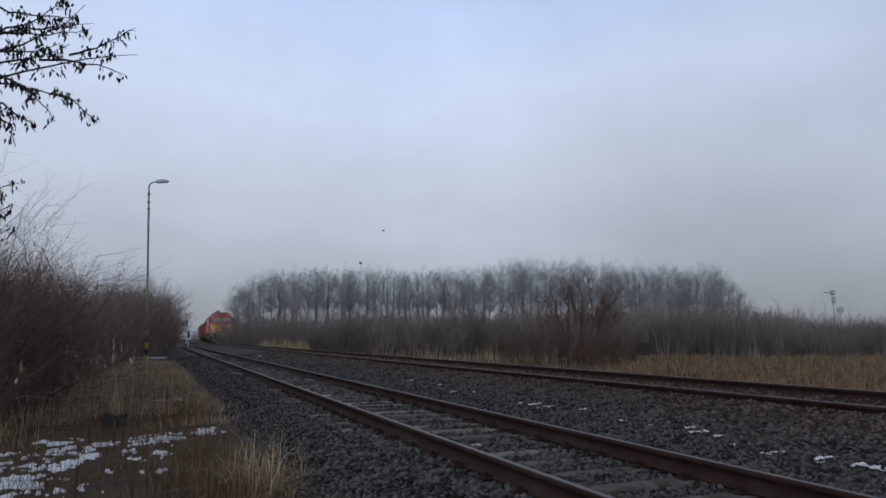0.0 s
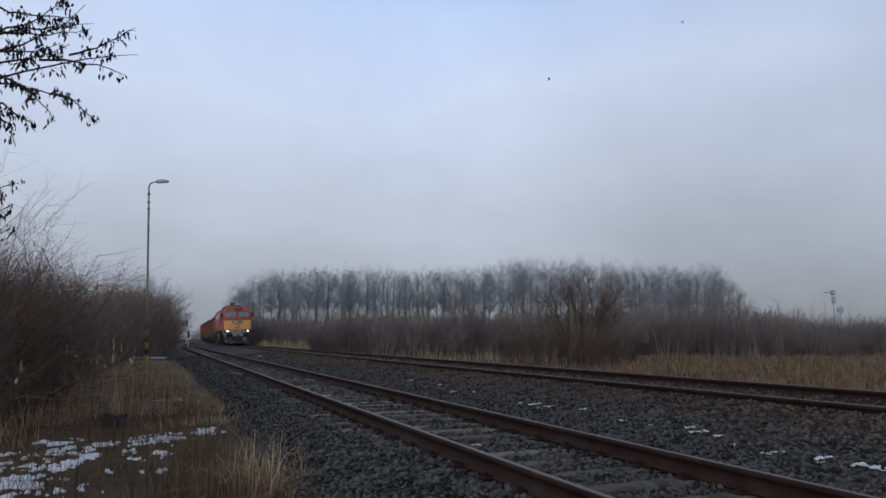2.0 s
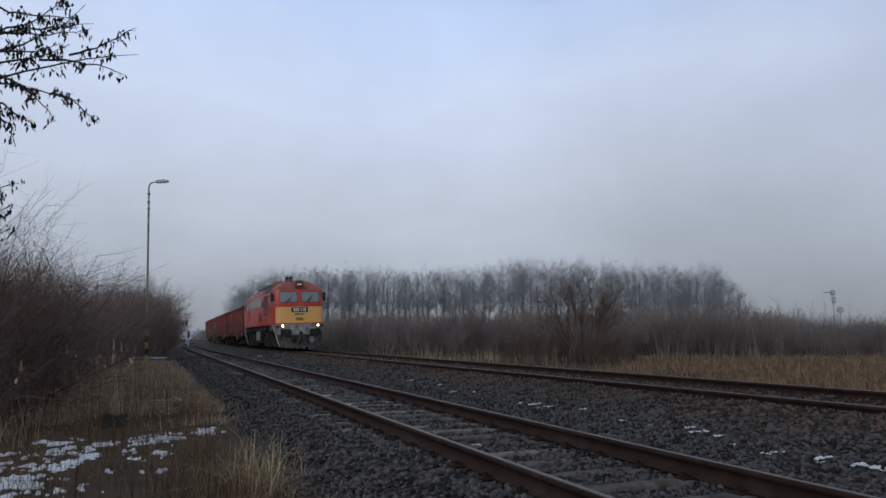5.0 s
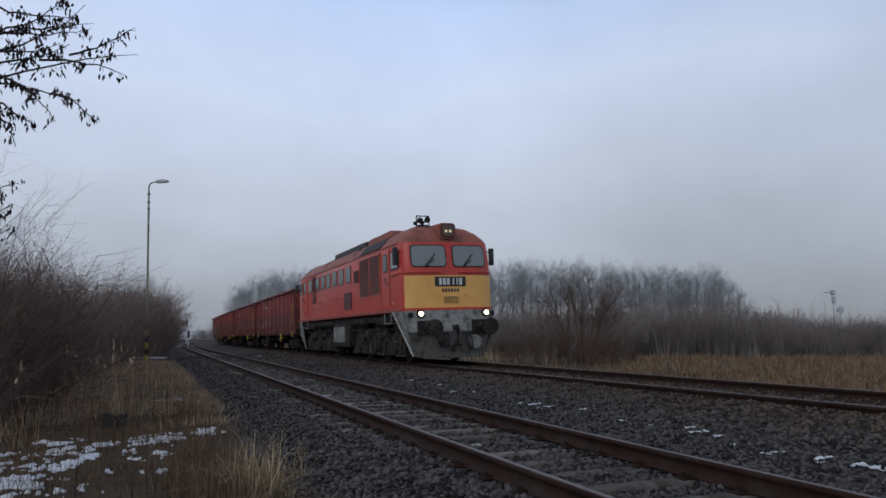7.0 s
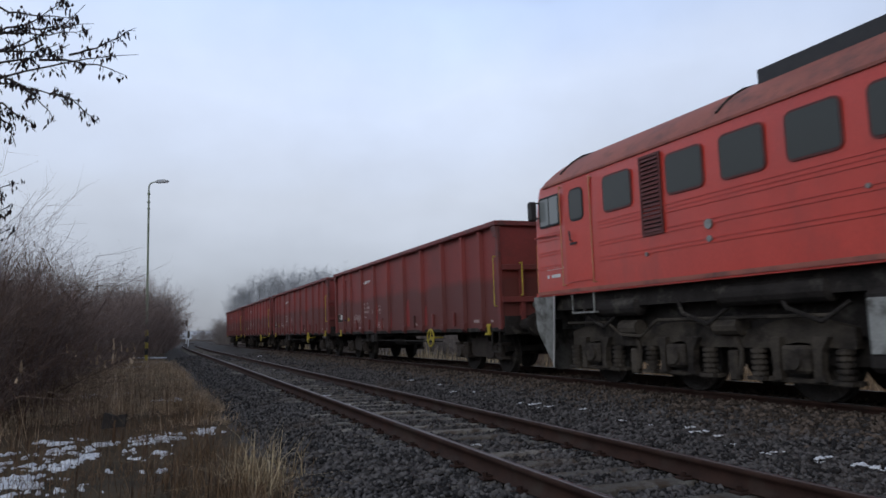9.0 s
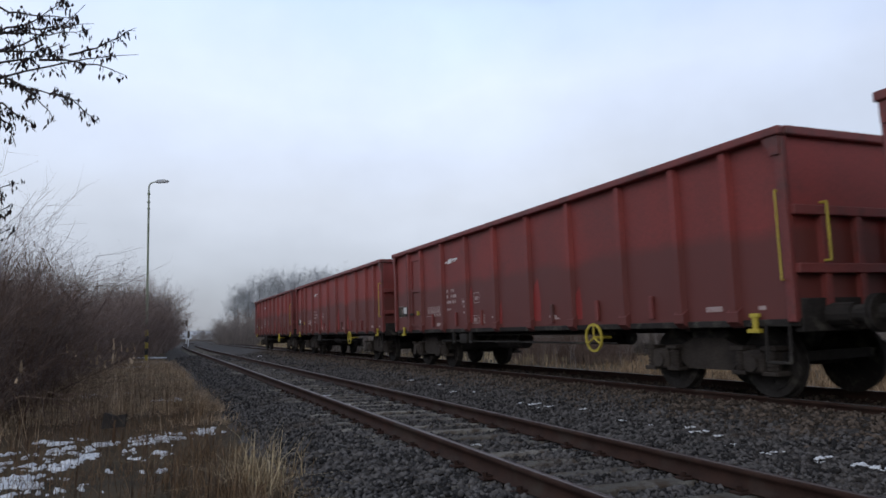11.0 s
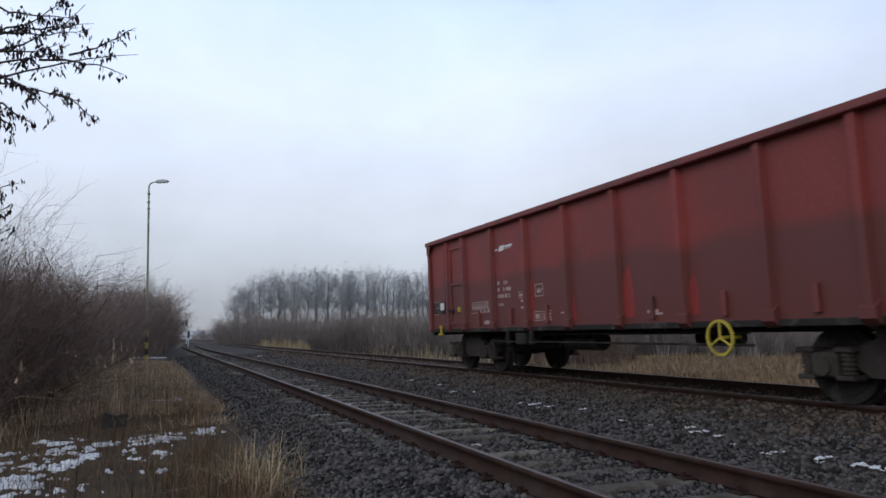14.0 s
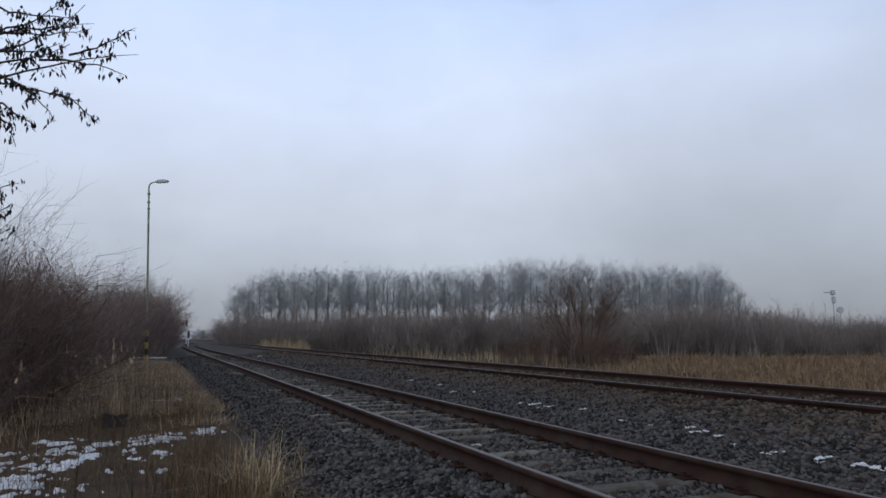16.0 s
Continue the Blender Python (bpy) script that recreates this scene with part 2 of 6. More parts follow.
# haze painted as a pale base colour on the farthest things
M_MIST = mat("painted_haze_grey", (0.42, 0.44, 0.475), (0.52, 0.545, 0.585), 1.0, scale=0.02, fine=0.3, bump=0.0)


# ---- mesh helpers ----
def raw_mesh(name, v, f):
    """A mesh from numpy arrays of vertices and of equal-sided faces."""
    me = bpy.data.meshes.new(name)
    v, f = np.asarray(v, np.float32), np.asarray(f, np.int32)
    k = f.shape[1]
    me.vertices.add(len(v))
    me.vertices.foreach_set("co", v.ravel())
    me.loops.add(f.size)
    me.loops.foreach_set("vertex_index", f.ravel())
    me.polygons.add(len(f))
    me.polygons.foreach_set("loop_start", np.arange(0, f.size, k, dtype=np.int32))
    me.update(calc_edges=True)
    me.validate()
    return me


def mesh_ob(name, me, material, parent=None, label=""):
    if not me.materials:
        me.materials.append(material)
    ob = new(name, me)
    if parent:
        ob.parent = parent
    if label:
        ob["label"] = label
    return ob


def part(name, bm, material, parent, label="", smooth=False):
    me = bpy.data.meshes.new(name)
    bmesh.ops.recalc_face_normals(bm, faces=bm.faces)
    if smooth:
        for f in bm.faces:
            f.smooth = True
    bm.to_mesh(me)
    bm.free()
    return mesh_ob(name, me, material, parent, label)


def empty(name):
    ob = new(name)
    ob.empty_display_size = 0.3
    return ob


def box(bm, x0, x1, y0, y1, z0, z1, bevel=0.0):
    r = bmesh.ops.create_cube(bm, size=1.0)
    for v in r["verts"]:
        v.co = Vector(((x0 + x1) / 2 + v.co.x * (x1 - x0), (y0 + y1) / 2 + v.co.y * (y1 - y0), (z0 + z1) / 2 + v.co.z * (z1 - z0)))
    if bevel:
        edges = {e for v in r["verts"] for e in v.link_edges}
        bmesh.ops.bevel(bm, geom=list(edges), offset=bevel, segments=1, affect="EDGES")
    return bm


def rod(bm, a, b, r, sides=8, r2=None, caps=True):
    a, b = Vector(a), Vector(b)
    d = b - a
    m = Matrix.Translation((a + b) / 2) @ d.to_track_quat("Z", "Y").to_matrix().to_4x4()
    bmesh.ops.create_cone(bm, cap_ends=caps, segments=sides, radius1=r, radius2=r if r2 is None else r2, depth=d.length, matrix=m)
    return bm


def pipe(bm, pts, r, sides=6):
    for a, b in zip(pts, pts[1:]):
        rod(bm, a, b, r, sides)
    return bm


def prism(bm, poly, axis, lo, hi):
    """Extrudes a polygon, given in the two axes that are not axis, from lo to hi."""
    def co(p, h):
        return {"x": (h, p[0], p[1]), "y": (p[0], h, p[1]), "z": (p[0], p[1], h)}[axis]
    a = [bm.verts.new(co(p, lo)) for p in poly]
    b = [bm.verts.new(co(p, hi)) for p in poly]
    bm.faces.new(a)
    bm.faces.new(b)
    for i in range(len(poly)):
        j = (i + 1) % len(poly)
        bm.faces.new((a[i], a[j], b[j], b[i]))
    return bm


def rounded(x0, x1, y0, y1, r, n=4):
    out = []
    for cx, cy, a0 in ((x1 - r, y1 - r, 0), (x0 + r, y1 - r, 90), (x0 + r, y0 + r, 180), (x1 - r, y0 + r, 270)):
        for i in range(n + 1):
            a = radians(a0 + 90 * i / n)
            out.append((cx + r * math.cos(a), cy + r * math.sin(a)))
    return out


class Sticks:
    """Collects tapered tubes, blades and leaves as arrays."""

    def __init__(self):
        self.v, self.f, self.n = [], [], 0

    def tube(self, pts, radii, sides=3):
        pts = np.asarray(pts, float)
        k = len(pts)
        d = np.gradient(pts, axis=0)
        d /= np.linalg.norm(d, axis=1)[:, None] + 1e-9
        ref = np.array((1.0, 0, 0)) if abs(d[0][0]) < 0.8 else np.array((0, 1.0, 0))
        a = np.cross(d, ref)
        a /= np.linalg.norm(a, axis=1)[:, None] + 1e-9
        b = np.cross(d, a)
        ang = np.arange(sides) * 2 * np.pi / sides
        ring = (pts[:, None, :] + np.asarray(radii)[:, None, None] * (np.cos(ang)[None, :, None] * a[:, None, :] + np.sin(ang)[None, :, None] * b[:, None, :]))
        self.v.append(ring.reshape(-1, 3))
        i = np.arange(k - 1)[:, None] * sides
        j = np.arange(sides)[None, :]
        jn = (j + 1) % sides
        q = np.stack([i + j, i + jn, i + sides + jn, i + sides + j], -1).reshape(-1, 4)
        self.f.append(q + self.n)
        self.n += k * sides

    def twig(self, a, b, r):
        """The thinnest shoots: one narrow tapering blade."""
        a, b = np.asarray(a, float), np.asarray(b, float)
        d = b - a
        w = np.cross(d, (0.35, 0.93, 0.1))
        w *= r / (np.linalg.norm(w) + 1e-9)
        self.quads([a - w, a + w, b + w * 0.35, b - w * 0.35], [(0, 1, 2, 3)])

    def quads(self, v, f):
        self.v.append(np.asarray(v, float))
        self.f.append(np.asarray(f) + self.n)
        self.n += len(v)

    def arrays(self):
        return np.concatenate(self.v), np.concatenate(self.f)

    def mesh(self, name):
        return raw_mesh(name, *self.arrays())


def scatter(variants, places):
    """Joins copies of (v, f) arrays: places are rows of variant, x, y, z, turn, scale, tall."""
    vs, fs, n = [], [], 0
    for k, x, y, z, a, s, h in places:
        v, f = variants[int(k)]
        c, sn = math.cos(a), math.sin(a)
        p = np.stack([(v[:, 0] * c - v[:, 1] * sn) * s + x, (v[:, 0] * sn + v[:, 1] * c) * s + y, v[:, 2] * s * h + z], 1)
        vs.append(p)
        fs.append(f + n)
        n += len(v)
    return np.concatenate(vs), np.concatenate(fs)


# ---- track lines ----
MAIN = (8.451, 0.39508, 5.227e-05, 7.608e-06, -8.136e-08)
SIDING = (3.372, 0.37859, -2.068e-04, -2.269e-06, 3.935e-07)
CANT = 0.0512 / 1.5
SIDING_Z = -0.2185


def on_line(line, s):
    """Plan place and heading, s metres along a track from abreast of the camera."""
    x0, th, k0, k1, k2 = line
    n = 40
    m = (np.arange(n) + 0.5) * s / n
    hd = th - (k0 * m + k1 * m * m / 2 + k2 * m ** 3 / 6)
    return (x0 * math.cos(th) - float(np.sin(hd).sum()) * s / n, x0 * math.sin(th) + float(np.cos(hd).sum()) * s / n,
            th - (k0 * s + k1 * s * s / 2 + k2 * s ** 3 / 6))


def beside(line, s, u):
    x, y, h = on_line(line, s)
    return x + math.cos(h) * u, y + math.sin(h) * u


def to_main(x, y):
    """s and u of a plan place with respect to the main line (near enough for ground shapes)."""
    th = MAIN[1]
    s = -math.sin(th) * x + math.cos(th) * y
    for _ in range(3):
        px, py, h = on_line(MAIN, s)
        s += -math.sin(h) * (x - px) + math.cos(h) * (y - py)
    px, py, h = on_line(MAIN, s)
    return s, math.cos(h) * (x - px) + math.sin(h) * (y - py)


GROUND_L, GROUND_R = -0.62, -1.0
PROFILE = [(-10.5, -1.0), (-8.0, -0.85), (-7.3, -0.66), (-6.9, -0.52), (-6.4, -0.40), (-5.95, -0.39), (-5.6, -0.405), (-4.5, -0.405), (-4.1, -0.39), (-3.5, -0.38), (-2.6, -0.30), (-1.8, -0.215),
           (-1.3, -0.15), (-0.9, -0.125), (0.5, -0.12), (0.9, -0.09), (1.3, -0.11), (1.9, -0.20), (3.4, -0.95), (4.2, -1.05)]


def bed_z(u):
    return float(np.interp(u, [p[0] for p in PROFILE], [p[1] for p in PROFILE]))


def ground_z(x, y):
    s, u = to_main(x, y)
    bump = 0.07 * noise.noise((x * 0.5, y * 0.5, 0)) + 0.03 * noise.noise((x * 2.1, y * 2.1, 3))
    if u < -7.0:
        rise = 0.25 * max(0.0, min(1.0, (-11 - u) / 6)) * max(0.0, min(1.0, (48 - s) / 12))
        return GROUND_L + bump + rise
    if u > 3.2:
        return GROUND_R + bump
    t = (u + 7.0) / 10.2
    return -0.75 + (GROUND_R + 0.75) * t


# ---- ground and ballast ----
def build_ground():
    def axis(lo, hi):
        out, v, step = [0.0], 0.0, 0.5
        while v < hi:
            v += step
            out.append(v)
            step = 0.5 if v < 26 else step * 1.22
        v, step = 0.0, 0.5
        while v > lo:
            v -= step
            out.insert(0, v)
            step = 0.5 if v > -26 else step * 1.22
        return out
    xs, ys = axis(-1800, 1800), axis(-600, 2600)
    v = [(x, y, ground_z(x, y) if abs(x) < 130 and -60 < y < 200 else (GROUND_L if x < -0.4 * y else GROUND_R)) for y in ys for x in xs]
    w = len(xs)
    f = [(j * w + i, j * w + i + 1, (j + 1) * w + i + 1, (j + 1) * w + i) for j in range(len(ys) - 1) for i in range(w - 1)]
    me = raw_mesh("ground", v, f)
    for p in me.polygons:
        p.use_smooth = True
    ob = mesh_ob("ground", me, M_GROUND)
    tagged(ob, "brown winter soil with flattened dead grass beside the tracks", "ground", kind="structure")


def build_bed():
    us = np.concatenate([np.arange(-9.2, 2.0, 0.28), np.arange(2.0, 4.3, 0.5)])
    ss = np.concatenate([np.arange(-110, -4, 4.0), np.arange(-4, 40, 0.4), np.arange(40, 262, 3.0)])
    v = []
    for s in ss:
        x, y, h = on_line(MAIN, s)
        c, sn = math.cos(h), math.sin(h)
        for u in us:
            px, py = x + c * u, y + sn * u
            z = bed_z(u) + 0.035 * noise.noise((px * 1.3, py * 1.3, 1)) + 0.02 * noise.noise((px * 4, py * 4, 5)) - 0.02
            v.append((px, py, z))
    w = len(us)
    f = [(j * w + i, j * w + i + 1, (j + 1) * w + i + 1, (j + 1) * w + i) for j in range(len(ss) - 1) for i in range(w - 1)]
    me = raw_mesh("ballast_bed", v, f)
    tagged(mesh_ob("ballast_bed", me, M_BED), "dark grey crushed stone ballast under the two tracks", "ballast", kind="structure")


def build_stones():
    rng = np.random.default_rng(4)
    bm = bmesh.new()
    bmesh.ops.create_icosphere(bm, subdivisions=1, radius=1.0)
    base = np.array([v.co[:] for v in bm.verts])
    faces = np.array([[v.index for v in f.verts] for f in bm.faces])
    bm.free()
    octa = np.array([(1, 0, 0), (-1, 0, 0), (0, 1, 0), (0, -1, 0), (0, 0, 1), (0, 0, -1.0)])
    octa_faces = np.array([(0, 2, 4), (2, 1, 4), (1, 3, 4), (3, 0, 4), (2, 0, 5), (1, 2, 5), (3, 1, 5), (0, 3, 5)])
    lumps = [octa * rng.uniform(0.7, 1.25, (6, 1)) * rng.uniform(0.7, 1.2, (1, 3)) for _ in range(14)]
    shapes = [base * rng.uniform(0.5, 1.35, (12, 1)) * rng.uniform(0.6, 1.25, (1, 3)) for _ in range(14)]
    heaps = {M_STONE: [[], [], 0], M_RUSTSTONE: [[], [], 0]}
    for s0, s1, u0, u1, density, r in ((-1.0, 7.0, -7.3, -1.9, 620, 0.024), (7.0, 14.0, -7.1, -1.9, 480, 0.026), (14.0, 24.0, -7.0, -1.9, 250, 0.032),
                                      (24.0, 48.0, -6.9, -1.9, 75, 0.045), (-1.0, 10.0, -7.9, -7.3, 160, 0.024),
                                      (-1.0, 14.0, -2.2, 1.6, 260, 0.028), (14.0, 24.0, -2.2, 1.4, 200, 0.032), (24.0, 48.0, -2.2, 1.4, 70, 0.045)):
        count = int((s1 - s0) * (u1 - u0) * density)
        S, U = rng.uniform(s0, s1, count), rng.uniform(u0, u1, count)
        th = MAIN[1]
        for s, u in zip(S, U):
            x, y = beside_fast(s, u)
            if -5.85 + 0.019 * s < u < -4.35 + 0.019 * s and sleeper_near(x, y) and rng.random() < 0.35 + 0.9 * noise.noise((x * 1.1, y * 1.1, 8)):
                continue
            k = rng.integers(14)
            a = rng.uniform(0, 6.283)
            size = r * rng.uniform(0.55, 1.35)
            near = s < 8
            p = (shapes if near else lumps)[k] * size
            c, sn = math.cos(a), math.sin(a)
            z = bed_z(u) + 0.035 * noise.noise((x * 1.3, y * 1.3, 1)) + 0.02 * noise.noise((x * 4, y * 4, 5)) - 0.012 + rng.uniform(-0.3, 0.45) * size
            heap = heaps[M_RUSTSTONE if u > -1.9 + rng.normal(0, 0.28) else M_STONE]
            heap[0].append(np.stack([p[:, 0] * c - p[:, 1] * sn + x, p[:, 0] * sn + p[:, 1] * c + y, p[:, 2] * 0.85 + z], 1))
            heap[1].append((faces if near else octa_faces) + heap[2])
            heap[2] += len(p)
    for material, label in ((M_STONE, "loose angular dark basalt stones between and beside the rails"), (M_RUSTSTONE, "brown rust-dusted stones along the main line")):
        v, f, _ = heaps[material]
        tagged(mesh_ob("ballast_stones", raw_mesh("ballast_stones", np.concatenate(v), np.concatenate(f)), material), label, "ballast stones", kind="stuff")


LINE_TABLE = [on_line(MAIN, s * 0.25) for s in range(-16, 200)]


def beside_fast(s, u):
    x, y, h = LINE_TABLE[int(round(s / 0.25)) + 16]
    ds = s - round(s / 0.25) * 0.25
    c, sn = math.cos(h), math.sin(h)
    return x + c * u - sn * ds, y + sn * u + c * ds


def sleeper_near(x, y):
    th = SIDING[1]
    s = -math.sin(th) * x + math.cos(th) * y
    ph = (s / 0.6) % 1.0
    return ph < 0.16 or ph > 0.84


RAIL_SECTION = [(-0.0625, -0.159), (0.0625, -0.159), (0.0625, -0.149), (0.012, -0.132), (0.009, -0.05), (0.034, -0.040), (0.035, -0.010),
                (0.026, -0.0015), (-0.026, -0.0015), (-0.035, -0.010), (-0.034, -0.040), (-0.009, -0.05), (-0.012, -0.132), (-0.0625, -0.149)]


def sweep(line, u, section, stations, z, cant):
    v, k = [], len(section)
    for s in stations:
        x, y, h = on_line(line, s)
        for a, b in section:
            uu = u + a - b * cant
            v.append((x + math.cos(h) * uu, y + math.sin(h) * uu, z + b + (u + a) * cant))
    f = [(j * k + i, j * k + (i + 1) % k, (j + 1) * k + (i + 1) % k, (j + 1) * k + i) for j in range(len(stations) - 1) for i in range(k)]
    return raw_mesh("rail", v, f)


def sleeper_mesh():
    bm = bmesh.new()
    prism(bm, [(-0.14, -0.2), (0.14, -0.2), (0.10, 0.0), (-0.10, 0.0)], "x", -1.21, 1.21)
    bmesh.ops.bevel(bm, geom=list(bm.edges), offset=0.012, segments=1, affect="EDGES")
    bmesh.ops.recalc_face_normals(bm, faces=bm.faces)
    me = bpy.data.meshes.new("sleeper")
    bm.to_mesh(me)
    bm.free()
    me.materials.append(M_SLEEPER)
    return me


def clip_mesh():
    bm = bmesh.new()
    for sx in (-1, 1):
        box(bm, sx * 0.105 - 0.045, sx * 0.105 + 0.045, -0.06, 0.06, 0.0, 0.022, 0.006)
        rod(bm, (sx * 0.105, 0, 0.02), (sx * 0.105, 0, 0.062), 0.022, 6)
        box(bm, sx * 0.075 - 0.03, sx * 0.075 + 0.03, -0.03, 0.03, 0.022, 0.036)
    me = bpy.data.meshes.new("rail_fastening")
    bm.to_mesh(me)
    bm.free()
    me.materials.append(M_RUST)
    return me


def build_track(name, line, z, cant, top, label, first, count, spacing, near_clips):
    track = empty(name)
    tagged(track, label, "railway track", kind="structure")
    stations = list(np.concatenate([np.arange(-110, -6, 4.0), np.arange(-6, 40, 1.0), np.arange(40, 262 if line is MAIN else 146, 3.0)]))
    head = [(-0.0255, -0.002), (0.0255, -0.002), (0.0255, 0.0), (-0.0255, 0.0)]
    for u in (-0.752, 0.752):
        rail = mesh_ob("rail", sweep(line, u, RAIL_SECTION, stations, z, cant), M_RUST, track, "rusty brown steel rail")
        mesh_ob("rail_head", sweep(line, u, head, stations, z, cant), top, rail, "worn shiny rail running surface")
    sl, cl = sleeper_mesh(), clip_mesh()
    for i in range(count):
        s = first + i * spacing
        x, y, h = on_line(line, s)
        m = pose(x, y, z - 0.172, 0, 0, math.degrees(h)) @ Matrix.Rotation(-cant, 4, "Y")
        ob = mesh_ob("sleeper", sl, M_SLEEPER, track)
        ob.matrix_basis = m @ pose(random.uniform(-0.03, 0.03), random.uniform(-0.02, 0.02), random.uniform(-0.012, 0.004), 0, 0, random.uniform(-1, 1))
        if s < near_clips:
            for u in (-0.752, 0.752):
                c = mesh_ob("rail_fastening", cl, M_RUST, track)
                c.matrix_basis = m @ pose(u, 0, 0.0)


# ---- path of the train ----
DRIFT = [(0.0, -0.8), (2.0, -0.4), (4.0, -0.6), (6.5, -0.1), (8.0, 0.0), (14.5, 0.0), (15.1, -0.14), (16.0, -0.35)]


def smooth_interp(t, rows):
    for (t0, a), (t1, b) in zip(rows, rows[1:]):
        if t <= t1:
            k = max(0.0, min(1.0, (t - t0) / (t1 - t0)))
            return a + (b - a) * k * k * (3 - 2 * k)
    return rows[-1][1]


def front_s(t):
    """Where the locomotive's buffer beam stands along the main line."""
    return 103.70 - 12.264 * t + 0.0327 * t * t + smooth_interp(t, DRIFT)


def ride(s_front_pivot, s_rear_pivot):
    """Pose of a vehicle midway between its pivots, x ahead (the way it goes), z up."""
    a, b = on_line(MAIN, s_front_pivot), on_line(MAIN, s_rear_pivot)
    ahead = math.atan2(a[1] - b[1], a[0] - b[0])
    return Matrix.Translation(((a[0] + b[0]) / 2, (a[1] + b[1]) / 2, 0)) @ Matrix.Rotation(ahead, 4, "Z") @ Matrix.Rotation(CANT, 4, "X")


MOVERS = []      # thing, metres from the buffer beam to the front pivot, pivot distance
SPINNERS = []    # wheelset, its place, radius


# ---- plants ----
def grow(st, rng, start, direction, length, radius, levels, kids, spread, sides=3, segs=4, wobble=0.12, lift=0.05, taper=0.35, shrink=0.55, low=0.3, tips=None):
    """One branch and, by recursion, its side branches."""
    d = np.array(direction, float)
    d /= np.linalg.norm(d)
    pts, rad, p = [np.array(start, float)], [radius], np.array(start, float)
    if levels == 0:
        segs = 1 if tips is None else segs
    elif levels == 1:
        segs = min(segs, 2)
    for i in range(segs):
        d = d + rng.normal(0, wobble, 3) + np.array((0, 0, lift))
        d /= np.linalg.norm(d)
        p = p + d * length / segs
        pts.append(p)
        rad.append(radius * (1 - (1 - taper) * (i + 1) / segs))
    if levels == 0 and tips is None:
        st.twig(pts[0], pts[-1], radius)
    else:
        st.tube(pts, rad, sides)
    if tips is not None and levels == 0:
        tips.append((pts[-1], pts[-2]))
    if levels <= 0:
        return
    for j in range(kids[0]):
        k = low + (1 - low) * (j + rng.random()) / kids[0]
        f = min(k, 0.999) * segs
        i = int(f)
        q = pts[i] + (pts[i + 1] - pts[i]) * (f - i)
        ax = pts[i + 1] - pts[i]
        ax = ax / np.linalg.norm(ax)
        side = np.cross(ax, rng.normal(0, 1, 3))
        side /= np.linalg.norm(side) + 1e-9
        a = radians(spread) * rng.uniform(0.7, 1.3)
        nd = ax * math.cos(a) + side * math.sin(a)
        grow(st, rng, q, nd, length * shrink * (1.15 - 0.6 * k) * rng.uniform(0.75, 1.25), radius * 0.5 * (1.1 - 0.5 * k), levels - 1, kids[1:], spread,
             3, max(2, segs - 1), wobble * 1.25, lift, taper, shrink, 0.2, tips)


def poplar(seed, h):
    rng = np.random.default_rng(seed)
    trunk, crown = Sticks(), Sticks()
    pts = [np.array((0, 0, 0.0))]
    n = 7
    for i in range(n):
        pts.append(pts[-1] + np.array((rng.normal(0, 0.10), rng.normal(0, 0.10), h * 0.86 / n)))
    rad = [0.16 * (1 - 0.88 * i / n) for i in range(n + 1)]
    trunk.tube(pts, rad, 5)
    for j in range(32):
        k = 0.36 + 0.63 * (j + rng.random()) / 32
        f = k * n
        i = min(int(f), n - 1)
        q = pts[i] + (pts[i + 1] - pts[i]) * (f - i)
        a = rng.uniform(0, 6.283)
        tilt = rng.uniform(0.35, 0.95)
        d = (math.cos(a) * math.sin(tilt), math.sin(a) * math.sin(tilt), math.cos(tilt))
        grow(crown, rng, q, d, h * 0.25 * (1.15 - 1.3 * max(0.0, k - 0.6)) * rng.uniform(0.75, 1.15), 0.054 * (1.2 - k), 2, (9, 8), 46, 3, 3, 0.12, 0.06, 0.5, 0.50)
    return trunk, crown


def build_forest():
    kinds = []
    for i in range(6):
        h = 12.0 + 0.5 * i
        trunk, crown = poplar(20 + i, h)
        t = empty("poplar_tree")
        tagged(t, "tall bare poplar in a wood, twigs coloured pale grey for frost and haze", "tree", "poplars of the wood")
        mesh_ob("trunk", trunk.mesh("trunk"), M_BARK, t)
        mesh_ob("crown", crown.mesh("crown"), M_TWIG, t, "bare crown of fine twigs, frost and distance haze in its colour")
        kinds.append(t)
    rng = np.random.default_rng(9)
    places = []
    # along the edge of the wood: bearing (x over y) and height over the eye (rise over y), near and far rows
    for i in range(96):
        k = i / 95.0
        bearing = -0.298 + k * 0.712 + rng.uniform(-0.006, 0.006)
        depth = 128 - 22 * math.sin(min(1, k * 1.25) * 1.57) + rng.uniform(-7, 14)
        rise = np.interp(bearing, [-0.31, -0.28, -0.243, -0.18, -0.07, 0.01, 0.117, 0.22, 0.26, 0.33, 0.38, 0.41, 0.43],
                         [0.052, 0.077, 0.090, 0.097, 0.093, 0.094, 0.107, 0.104, 0.098, 0.098, 0.095, 0.081, 0.058])
        places.append((bearing * depth, depth, (rise + 0.007 + rng.uniform(-0.006, 0.004)) * depth + 1.76))
    for i, (x, y, hh) in enumerate(places):
        k = int(rng.integers(6))
        s = hh / (12.0 + 0.5 * k)
        m = pose(x, y, GROUND_R - 0.05, 0, 0, rng.uniform(0, 360)) @ Matrix.Scale(s, 4)
        if i < 6:
            kinds[i].matrix_basis = pose(x, y, GROUND_R - 0.05, 0, 0, 40 * i) @ Matrix.Scale(hh / (12.0 + 0.5 * i), 4)
        else:
            t = copy_thing(kinds[k], Matrix.Identity(4))
            t.matrix_basis = m


